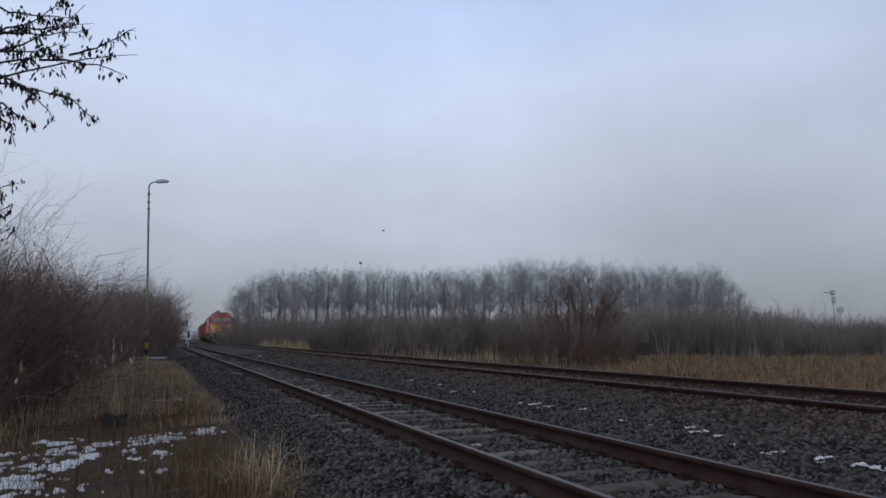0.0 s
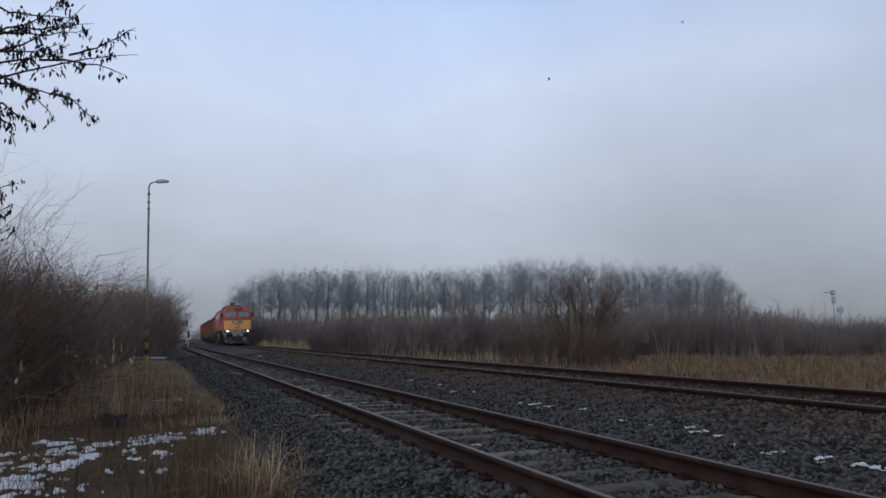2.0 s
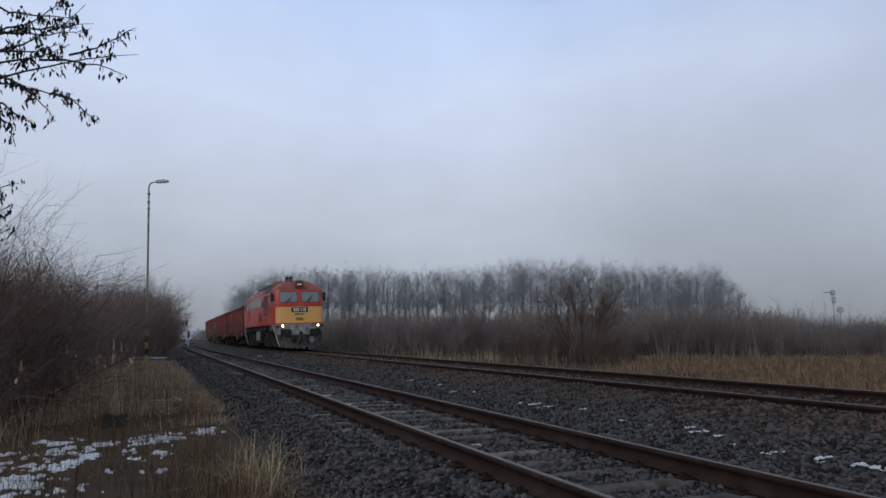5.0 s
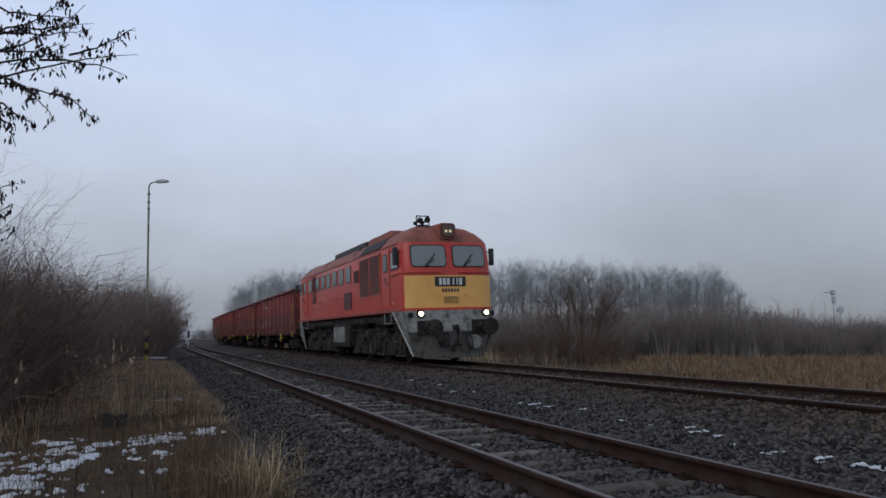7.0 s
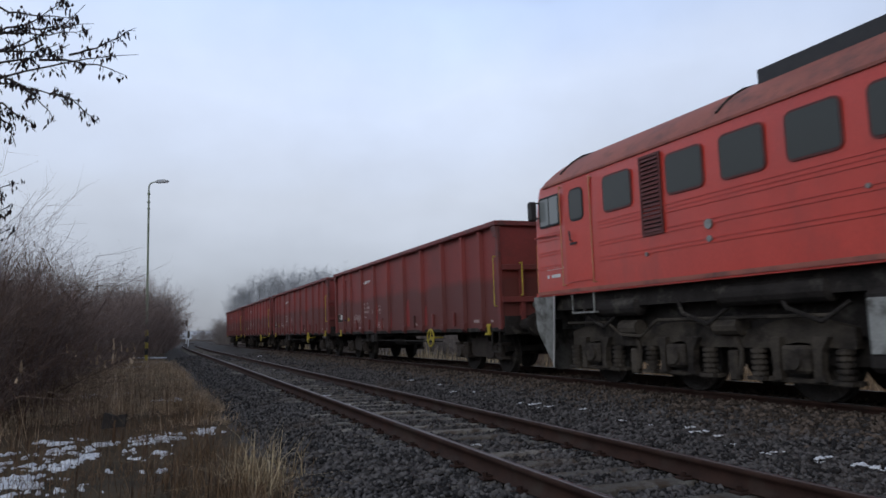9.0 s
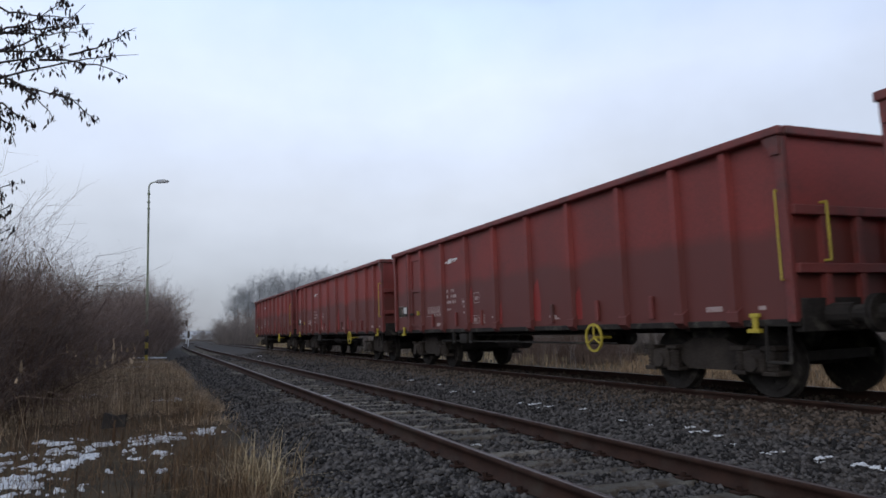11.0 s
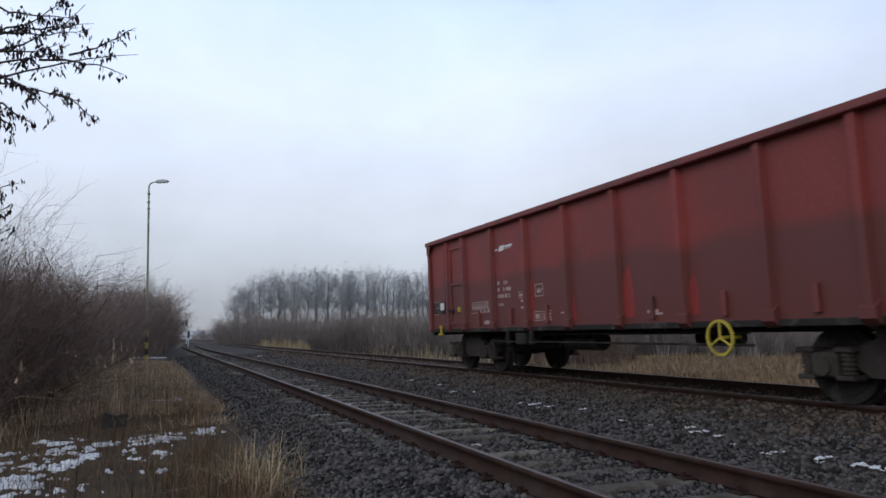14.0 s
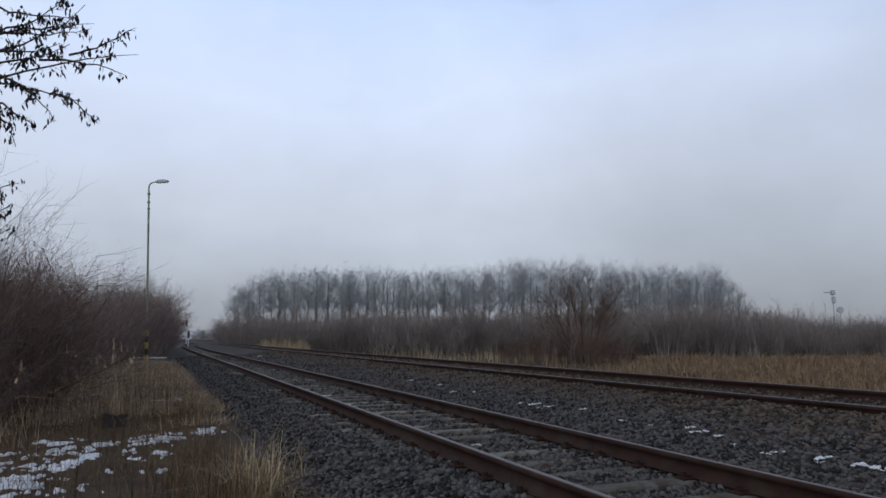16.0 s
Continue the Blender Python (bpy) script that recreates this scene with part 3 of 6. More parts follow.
def bush_arrays(seed, stems, h, kids, spread=32, r=0.02, lean=0.55, wobble=0.12, lift=0.05):
    rng = np.random.default_rng(seed)
    st = Sticks()
    for _ in range(stems):
        a, t = rng.uniform(0, 6.283), rng.uniform(0.05, lean)
        d = (math.cos(a) * math.sin(t), math.sin(a) * math.sin(t), math.cos(t))
        grow(st, rng, (rng.normal(0, 0.22), rng.normal(0, 0.22), 0), d, h * rng.uniform(0.6, 1.05), r * rng.uniform(0.7, 1.2), 2, kids, spread, 3, 4, wobble, lift, 0.3, 0.5)
    return st.arrays()


def build_thickets():
    rng = np.random.default_rng(31)
    kinds = [bush_arrays(50 + i, 12, 3.2, (11, 8), 44, 0.016, 0.6, 0.17, 0.06) for i in range(5)]
    stout = [bush_arrays(60 + i, 9, 3.2, (9, 10), 40, 0.034, 0.5, 0.14, 0.05) for i in range(5)]
    low = [bush_arrays(70 + i, 11, 1.6, (8, 6), 50, 0.008, 0.8, 0.2, 0.03) for i in range(4)]

    def stand(count, lo, hi, depth_rows, rise_rows, tall, spread, z, jitter=0.012):
        """Rows of bushes along a hedge: depth and rise over the eye as functions of the bearing."""
        rows = []
        for i in range(count):
            k = lo + (hi - lo) * (i + rng.random()) / count
            d0 = np.interp(k, *depth_rows)
            d = d0 * (1 + rng.uniform(0, spread))
            rise = np.interp(k, *rise_rows) + rng.uniform(-3.2 * jitter, jitter * 0.4)
            x = k * d
            zz = ground_z(x, d) if z is None else z
            hh = max(0.9, EYE[2] - zz + rise * d)
            rows.append((rng.integers(4), x, d, zz - 0.05, rng.uniform(0, 6.28), hh / tall, 1.0))
        return rows
    # thicket beside the siding: close by at the camera's end, running past the lamp post
    depth = ([-0.72, -0.63, -0.55, -0.47, -0.44, -0.42, -0.39, -0.375], [10.5, 13.5, 20, 32, 44, 50, 66, 84])
    rise = ([-0.72, -0.63, -0.58, -0.53, -0.50, -0.43, -0.405, -0.39, -0.378, -0.372], [0.125, 0.115, 0.095, 0.075, 0.083, 0.086, 0.070, 0.052, 0.032, 0.008])
    rows = stand(120, -0.72, -0.374, depth, rise, 3.4, 0.28, None) + stand(36, -0.47, -0.374, depth, rise, 3.4, 0.3, None)
    high = ([-0.72, -0.63, -0.585, -0.55], [0.175, 0.150, 0.125, 0.10])
    rows += stand(16, -0.70, -0.545, depth, high, 3.4, 0.15, None, 0.004)
    tagged(mesh_ob("thicket", raw_mesh("thicket", *scatter(kinds, rows)), M_SCRUB_L), "dense dark leafless thorn thicket beside the siding", "thicket", kind="stuff")
    fans = [bush_arrays(120 + i, 7, 3.2, (10, 8), 42, 0.013, 0.75, 0.20, 0.05) for i in range(4)]
    rows = []
    for k, d, rise in ((-0.66, 10.5, 0.175), (-0.63, 11.0, 0.150), (-0.605, 11.5, 0.135), (-0.585, 12.5, 0.120), (-0.565, 13.5, 0.105), (-0.64, 12.0, 0.160), (-0.545, 15.0, 0.090), (-0.52, 17.0, 0.080), (-0.70, 9.6, 0.16)):
        zz = ground_z(k * d, d)
        rows.append((rng.integers(4), k * d, d, zz - 0.05, rng.uniform(0, 6.28), (EYE[2] - zz + rise * d) / 3.0, 1.0))
    tagged(mesh_ob("thorn_bushes", raw_mesh("thorn_bushes", *scatter(fans, rows)), M_BRUSH), "dark bare thorn bushes with spreading branches", "bushes", kind="stuff")
    rise_low = ([-0.72, -0.6, -0.5, -0.42, -0.375], [-0.005, -0.01, -0.008, 0.0, 0.005])
    rows = stand(80, -0.70, -0.38, (depth[0], [v * 0.86 for v in depth[1]]), rise_low, 1.7, 0.2, None, 0.02)
    tagged(mesh_ob("underbrush", raw_mesh("underbrush", *scatter(low, rows)), M_SCRUB_L), "low brown leafless underbrush at the edge of the thicket", "underbrush", kind="stuff")
    # scrub at the foot of the wood
    depth = ([-0.31, 0.0, 0.43, 0.64], [80, 72, 66, 62])
    rise = ([-0.31, -0.29, -0.23, 0.09, 0.37, 0.45, 0.53, 0.64], [0.03, 0.037, 0.039, 0.043, 0.048, 0.040, 0.030, 0.024])
    rows = stand(340, -0.312, 0.68, depth, rise, 3.4, 0.35, GROUND_R, 0.006)
    # thin young wood far along the line
    rows += stand(16, -0.352, -0.30, ([-0.36, -0.30], [210, 190]), ([-0.36, -0.30], [0.012, 0.02]), 3.4, 0.2, GROUND_R, 0.003)
    tagged(mesh_ob("scrub", raw_mesh("scrub", *scatter(stout, rows)), M_SCRUB), "dense leafless scrub at the foot of the wood, grey-brown paled for haze", "scrub", kind="stuff")
    # reddish undergrowth round the bare tree
    rows = stand(46, 0.08, 0.27, ([0.08, 0.27], [48, 43]), ([0.08, 0.14, 0.2, 0.27], [0.004, 0.022, 0.026, 0.004]), 1.7, 0.12, GROUND_R, 0.006)
    tagged(mesh_ob("undergrowth", raw_mesh("undergrowth", *scatter(low, rows)), M_BRUSH), "reddish brown bare undergrowth round the tree", "undergrowth", kind="stuff")
    # thin saplings in the open part of the meadow
    thin = [bush_arrays(90 + i, 3, 4.5, (5, 3), 24, 0.022, 0.2) for i in range(3)]
    rows = []
    for k, rise in ((0.496, 0.074), (0.512, 0.058), (0.524, 0.062), (0.472, 0.05), (0.572, 0.054), (0.592, 0.05), (0.612, 0.055), (0.444, 0.055), (0.432, 0.062), (0.542, 0.046), (0.623, 0.046)):
        d = rng.uniform(58, 75)
        rows.append((rng.integers(3), k * d, d, GROUND_R - 0.05, rng.uniform(0, 6.28), (rise * d + 1.76) / 5.2, 1.0))
    for k in (0.18, 0.404, 0.42, 0.436, 0.396, 0.252, 0.308, 0.136, 0.10, 0.15):
        d = rng.uniform(36, 42)
        rows.append((rng.integers(3), k * d, d, GROUND_R - 0.05, rng.uniform(0, 6.28), rng.uniform(0.3, 0.55), 1.0))
    tagged(mesh_ob("saplings", raw_mesh("saplings", *scatter(thin, rows)), M_SCRUB), "thin bare saplings standing in the meadow scrub", "saplings", kind="stuff")


def build_front_tree():
    """The many-stemmed bare tree that stands before the wood."""
    rng = np.random.default_rng(5)
    tree = empty("bare_tree")
    depth = 47.0
    tree.matrix_basis = pose(0.198 * depth, depth, GROUND_R - 0.05)
    tagged(tree, "many-stemmed bare brown tree at the meadow's edge", "tree")
    trunk, crown = Sticks(), Sticks()
    for i, (a, t, l) in enumerate(((3.1, 0.42, 4.6), (2.7, 0.25, 5.0), (0.3, 0.10, 5.0), (0.0, 0.42, 4.8), (0.5, 0.55, 4.0), (4.0, 0.18, 5.2), (1.6, 0.22, 4.8), (3.4, 0.62, 3.6), (5.6, 0.3, 4.6))):
        d = np.array((math.cos(a) * math.sin(t), 0.6 * math.sin(a) * math.sin(t), math.cos(t)))
        base = np.array((0.35 * math.cos(a), 0.3 * math.sin(a), 0.0))
        p = [base + d * l * k + np.array((0, 0, 0.0)) for k in (0, 0.33, 0.66)]
        trunk.tube(p, [0.055, 0.042, 0.028], 5)
        for j in range(6):
            f = 0.20 + 0.46 * (j + 1) / 6
            grow(crown, rng, base + d * l * f, d + rng.normal(0, 0.30, 3), l * 0.55 * rng.uniform(0.7, 1.15), 0.026, 3, (6, 6, 5), 34, 3, 4, 0.09, 0.07, 0.4, 0.55)
    mesh_ob("trunk", trunk.mesh("trunk"), M_BRUSH, tree)
    mesh_ob("crown", crown.mesh("crown"), M_BRUSH, tree, "fan of bare brown branches")


def blades(rng, places, height, width, lean, droop=0.35):
    """Grass blades: two bent quads each; places are rows of x, y, z, scale."""
    p = np.asarray(places, float)
    n = len(p)
    a = rng.uniform(0, 6.283, n)
    l = np.abs(rng.normal(0, lean, n))
    h = height * rng.uniform(0.35, 1.25, n) * p[:, 3]
    dirx, diry = np.cos(a), np.sin(a)
    b = a + rng.uniform(0.8, 2.3, n)
    wx, wy = np.cos(b) * width / 2, np.sin(b) * width / 2
    v = np.zeros((n, 6, 3))
    for i, (up, out, wd) in enumerate(((0.0, 0.0, 1.0), (0.6, 0.45, 0.8), (1.0, 1.0 + droop, 0.15))):
        cx = p[:, 0] + dirx * l * h * out
        cy = p[:, 1] + diry * l * h * out
        cz = p[:, 2] + h * up * np.cos(np.minimum(l, 1.3) * (0.6 + 0.4 * up))
        v[:, 2 * i] = np.stack([cx - wx * wd, cy - wy * wd, cz], 1)
        v[:, 2 * i + 1] = np.stack([cx + wx * wd, cy + wy * wd, cz], 1)
    k = np.arange(n)[:, None] * 6
    f = np.concatenate([k + np.array([[0, 1, 3, 2]]), k + np.array([[2, 3, 5, 4]])])
    return v.reshape(-1, 3), f


def join(lists):
    vs, fs, n = [], [], 0
    for v, f in lists:
        vs.append(v)
        fs.append(f + n)
        n += len(v)
    return np.concatenate(vs), np.concatenate(fs)


def build_grass():
    rng = np.random.default_rng(12)
    near, straw, weeds, pale = [], [], [], []
    for i in range(100000):
        s = 2.2 + 40 * rng.random() ** 1.6
        u = rng.uniform(-15.5, -6.9)
        x, y = beside_fast(s, u)
        patch = noise.noise((x * 0.7, y * 0.7, 9)) + 0.6 * noise.noise((x * 2.2, y * 2.2, 4))
        if patch < -0.42 or (u > -7.5 and patch < 0.0):
            continue
        near.append((x, y, ground_z(x, y) - 0.02, 0.5 + 0.8 * max(0.1, patch + 0.35)))
    for i in range(36000):
        s, u = 12.0 + 32 * rng.random() ** 1.2, rng.uniform(-11.0, -7.0)
        x, y = beside_fast(s, u)
        patch = noise.noise((x * 0.45, y * 0.45, 21)) + 0.5 * noise.noise((x * 1.7, y * 1.7, 14))
        if patch > -0.05 - 0.35 * (s > 14):
            pale.append((x, y, ground_z(x, y) - 0.02, 0.55 + 0.7 * max(0.0, patch + 0.3)))
    # tussock beside the siding's ballast
    for cx, cy, n, sc in ((-1.75, 6.2, 420, 1.0), (-1.45, 5.6, 300, 0.9), (-2.3, 6.6, 320, 0.9), (-1.2, 5.0, 180, 0.7), (-2.7, 8.2, 250, 0.9), (-4.2, 12.0, 320, 0.9), (-4.9, 13.5, 300, 0.9), (-2.0, 5.2, 250, 0.8)):
        for _ in range(n):
            x, y = cx + rng.normal(0, 0.22), cy + rng.normal(0, 0.25)
            straw.append((x, y, ground_z(x, y) - 0.02, sc))
    for i in range(4200):
        s = rng.uniform(3.0, 20)
        u = rng.uniform(-14.5, -7.6)
        x, y = beside_fast(s, u)
        weeds.append((x, y, ground_z(x, y) - 0.02, rng.uniform(0.6, 1.3)))
    tagged(mesh_ob("dead_grass", raw_mesh("dead_grass", *join([blades(rng, near, 0.17, 0.0055, 1.15), blades(rng, straw, 0.33, 0.0055, 1.1)])), M_STRAW),
           "dry straw-coloured grass and tussocks beside the ballast", "grass", kind="stuff")
    tagged(mesh_ob("pale_grass", raw_mesh("pale_grass", *blades(rng, pale, 0.30, 0.008, 1.25)), M_PALE), "pale matted straw grass along the siding, lightened further for haze", "grass", kind="stuff")
    tagged(mesh_ob("dead_weeds", raw_mesh("dead_weeds", *blades(rng, weeds, 0.42, 0.006, 0.3)), M_WEED), "thin brown stalks of dead weeds", "weeds", kind="stuff")
    field = []
    for i in range(42000):
        depth = 17 + 48 * rng.random() ** 1.3
        k = rng.uniform(-0.115, 0.70)
        x = k * depth
        s, u = to_main_quick(x, depth)
        if u < 3.4:
            continue
        keep = np.interp(k, [-0.115, 0.093, 0.21, 0.29, 0.73], [0.05, 0.10, 0.3, 1, 1])
        if rng.random() > keep:
            continue
        field.append((x, depth, GROUND_R - 0.03, rng.uniform(0.6, 1.2) + 0.4 * noise.noise((x * 0.3, depth * 0.3, 2))))
    tagged(mesh_ob("meadow_grass", raw_mesh("meadow_grass", *blades(rng, field, 0.46, 0.026, 0.95)), M_FIELD), "tawny dead meadow grass beyond the main line", "grass", kind="stuff")
    reeds = []
    for i in range(2600):
        depth = rng.uniform(66, 74)
        k = rng.uniform(-0.263, -0.187)
        if rng.random() > 0.35 + 0.65 * abs(math.sin(k * 69)):
            continue
        reeds.append((k * depth, depth, GROUND_R, rng.uniform(0.75, 1.1) * (0.55 + 0.45 * min(1.0, (0.038 - abs(k + 0.225)) / 0.014)) * (0.85 + 0.3 * noise.noise((k * 60, 0, 0)))))
    for i in range(420):
        depth = rng.uniform(46, 60)
        k = rng.uniform(-0.115, 0.18)
        reeds.append((k * depth, depth, GROUND_R, rng.uniform(0.3, 0.75)))
    # taller reeds before the thicket, and long bent straws at the ballast's edge
    tall, straws = [], []
    for _ in range(330):
        k, depth = rng.uniform(-0.53, -0.43), rng.uniform(12.5, 17)
        tall.append((k * depth, depth, GROUND_L, rng.uniform(0.5, 1.1)))
    for _ in range(70):
        k, depth = rng.uniform(-0.66, -0.56), rng.uniform(8.5, 12)
        tall.append((k * depth, depth, GROUND_L, rng.uniform(0.4, 0.9)))
    plumes = [(x + rng.normal(0, 0.08), y, z + rng.uniform(0.75, 1.15), rng.uniform(0.6, 1.2)) for x, y, z, _ in tall[:400:6]]
    for cx, cy in ((-1.78, 6.9), (-1.62, 6.6), (-1.95, 7.3), (-1.55, 7.0), (-2.05, 7.8), (-1.5, 6.2)):
        for _ in range(60):
            straws.append((cx + rng.normal(0, 0.16), cy + rng.normal(0, 0.2), GROUND_L - 0.02, rng.uniform(0.5, 1.2)))
    tagged(mesh_ob("tall_reeds", raw_mesh("tall_reeds", *join([blades(rng, tall, 1.1, 0.008, 0.5), blades(rng, plumes, 0.22, 0.04, 0.9)])), M_PALE), "tall thin dry reeds before the dark thicket", "reeds", kind="stuff")
    tagged(mesh_ob("bent_straw", raw_mesh("bent_straw", *blades(rng, straws, 0.50, 0.0075, 1.2)), M_REED), "long pale bent straws at the ballast's edge", "straw", kind="stuff")
    tagged(mesh_ob("reed_bed", raw_mesh("reed_bed", *blades(rng, reeds, 1.75, 0.03, 0.15)), M_REED), "pale dry reeds at the foot of the scrub", "reeds", kind="stuff")


def to_main_quick(x, y):
    th = MAIN[1]
    return -math.sin(th) * x + math.cos(th) * y, math.cos(th) * x + math.sin(th) * y - MAIN[0]


def snow_patch(rng, cx, cy, rx, ry, turn, zf, thick=0.03, n=26, cut=0.35, freq=6.0):
    """A ragged sheet of snow with thickness, on the ground function zf."""
    v, idx, faces = [], {}, []
    c, sn = math.cos(turn), math.sin(turn)

    def depth_at(i, j):
        a, b = i / n * 2 - 1, j / n * 2 - 1
        x, y = cx + c * a * rx - sn * b * ry, cy + sn * a * rx + c * b * ry
        r = math.hypot(a, b)
        d = min(0.25, (1 - r) * 0.8) + 0.6 * noise.noise((x * freq * 0.6, y * freq * 0.6, 7)) + 0.5 * noise.noise((x * freq * 2.1, y * freq * 2.1, 2)) + 0.3 * noise.noise((x * freq * 5, y * freq * 5, 4)) - cut
        return x, y, d
    grid = {(i, j): depth_at(i, j) for i in range(n + 1) for j in range(n + 1)}

    def vert(k):
        if k not in idx:
            x, y, d = grid[k]
            idx[k] = len(v)
            v.append((x, y, zf(x, y) + (min(0.15, d) / 0.15 * thick if d > 0 else -0.03) + 0.008))
        return idx[k]
    for i in range(n):
        for j in range(n):
            ks = ((i, j), (i + 1, j), (i + 1, j + 1), (i, j + 1))
            if sum(grid[k][2] > 0 for k in ks) >= 2:
                faces.append([vert(k) for k in ks])
    return (np.array(v), np.array(faces)) if faces else None


def build_snow():
    rng = np.random.default_rng(8)
    out = []

    def at(bearing, drop, z):
        d = (EYE[2] - z) / drop
        return bearing * d, d
    for k, drop, w, t in GROUND_PATCHES:
        x, y = at(k, drop, -0.62)
        p = snow_patch(rng, x, y, w * 1.25, w * 1.9, t, ground_z, 0.022, 80, 0.45, 5.5)
        if p:
            out.append(p)
    tagged(mesh_ob("ground_snow", raw_mesh("ground_snow", *join(out)), M_SNOW), "thin ragged patches of old snow in the dead grass", "snow", kind="stuff")
    # remnants on the ballast: clusters of small flat lumps
    bm = bmesh.new()
    bmesh.ops.create_icosphere(bm, subdivisions=2, radius=1.0)
    ball = np.array([v.co[:] for v in bm.verts])
    faces = np.array([[v.index for v in f.verts] for f in bm.faces])
    bm.free()
    vs, fs, n = [], [], 0
    for k, drop, w in BALLAST_PATCHES:
        z = -0.33
        for _ in range(4):
            x, y = at(k, drop, z)
            z = bed_z(to_main_quick(x, y)[1]) + 0.02
        turn = rng.uniform(-0.5, 0.5)
        for _ in range(10):
            q = rng.normal(0, 1, 2) * (w * 0.42, w * 0.2)
            px, py = x + q[0] * math.cos(turn) - q[1] * math.sin(turn), y + q[0] * math.sin(turn) + q[1] * math.cos(turn)
            r = w * rng.uniform(0.06, 0.17)
            v = ball * rng.uniform(0.45, 1.35, (len(ball), 1)) * (r * rng.uniform(0.8, 1.9), r, min(r * 0.5, 0.018))
            vs.append(v + (px, py, bed_z(to_main_quick(px, py)[1]) + 0.018 + rng.uniform(-0.005, 0.008)))
            fs.append(faces + n)
            n += len(v)
    tagged(mesh_ob("ballast_snow", raw_mesh("ballast_snow", np.concatenate(vs), np.concatenate(fs)), M_SNOW), "small white remnants of snow on the ballast", "snow", kind="stuff")


# bearing, drop below the eye (over the depth), size and turn
GROUND_PATCHES = [(-0.575, 0.178, 0.62, 0.9), (-0.395, 0.140, 0.5, 0.2), (-0.410, 0.034, 1.0, 0.1), (-0.559, 0.1823, 0.45, 0.9), (-0.515, 0.1583, 0.32, 0.6), (-0.603, 0.2102, 0.36, 0.7), (-0.475, 0.1623, 0.26, 0.3), (-0.395, 0.1423, 0.30, 0.2), (-0.399, 0.1623, 0.24, 0.5), (-0.463, 0.1447, 0.26, 0.1), (-0.467, 0.0799, 0.50, 0.0), (-0.435, 0.0408, 0.80, 0.1), (-0.409, 0.0280, 0.90, 0.2), (-0.339, 0.1287, 0.24, 0.1), (-0.531, 0.1423, 0.26, 0.2), (-0.399, 0.1823, 0.14, 0.4), (-0.507, 0.2142, 0.20, 0.5), (-0.387, 0.0863, 0.40, 0.0), (-0.319, 0.1319, 0.20, 0.1), (-0.579, 0.1623, 0.25, 0.6)]
BALLAST_PATCHES = [(-0.045, 0.0576, 0.13), (-0.165, 0.0799, 0.13), (-0.137, 0.0927, 0.16), (-0.127, 0.0951, 0.12), (0.046, 0.1463, 0.07), (0.105, 0.0903, 0.09), (0.126, 0.0911, 0.13), (0.146, 0.0943, 0.09), (0.193, 0.0967, 0.09), (0.013, 0.0743, 0.10), (0.043, 0.0735, 0.07), (-0.005, 0.0631, 0.08), (0.246, 0.1135, 0.06), (0.287, 0.1199, 0.04), (0.342, 0.1207, 0.10), (0.353, 0.1279, 0.12), (0.380, 0.1343, 0.09), (0.400, 0.1471, 0.07), (0.454, 0.1575, 0.09), (0.522, 0.1639, 0.12), (0.515, 0.1703, 0.05), (0.571, 0.1735, 0.12), (0.592, 0.1767, 0.12), (-0.257, 0.0248, 0.20), (0.133, 0.0967, 0.05), (0.608, 0.1799, 0.06)]


# ---- the train ----
def smooth_part(name, bm, material, parent, label="", angle=35):
    ob = part(name, bm, material, parent, label, smooth=True)
    ob.data.set_sharp_from_angle(angle=radians(angle))
    return ob


def lettering(name, text, size, material, parent, m, label=""):
    """Raised writing from the built-in font, as a mesh."""
    cu = bpy.data.curves.new(name, "FONT")
    cu.body, cu.size, cu.extrude, cu.align_x = text, size, 0.002, "LEFT"
    tmp = new(name, cu)
    bpy.context.view_layer.update()
    me = bpy.data.meshes.new_from_object(tmp.evaluated_get(bpy.context.evaluated_depsgraph_get()))
    bpy.data.objects.remove(tmp)
    me.materials.clear()
    ob = mesh_ob(name, me, material, parent, label)
    ob.matrix_basis = m
    return ob


def on_side(x, z, side=-1, y=1.0):
    """Pose of flat writing on a vehicle's side; it reads from left to right seen from outside."""
    m = Matrix(((1, 0, 0, x), (0, 0, -1, -y), (0, 1, 0, z), (0, 0, 0, 1)))
    return m if side < 0 else Matrix.Rotation(math.pi, 4, "Z") @ m


NOSE_Z = [1.57, 2.74, 3.00, 3.40, 3.64, 3.78, 3.96, 4.12, 4.245, 4.325]
NOSE_X = [8.02, 8.00, 7.98, 7.91, 7.84, 7.79, 7.66, 7.43, 7.0, 6.3]
NOSE_W = [1.47, 1.47, 1.47, 1.46, 1.45, 1.34, 1.16, 0.95, 0.70, 0.36]
NOSE_PLAN = [(0.0, 0.0), (0.45, 0.015), (0.72, 0.05), (0.88, 0.11), (0.96, 0.20), (1.0, 0.36)]


def nose_x(y, z):
    w = np.interp(z, NOSE_Z, NOSE_W)
    return float(np.interp(z, NOSE_Z, NOSE_X) - np.interp(abs(y) / w, [p[0] for p in NOSE_PLAN], [p[1] for p in NOSE_PLAN]))


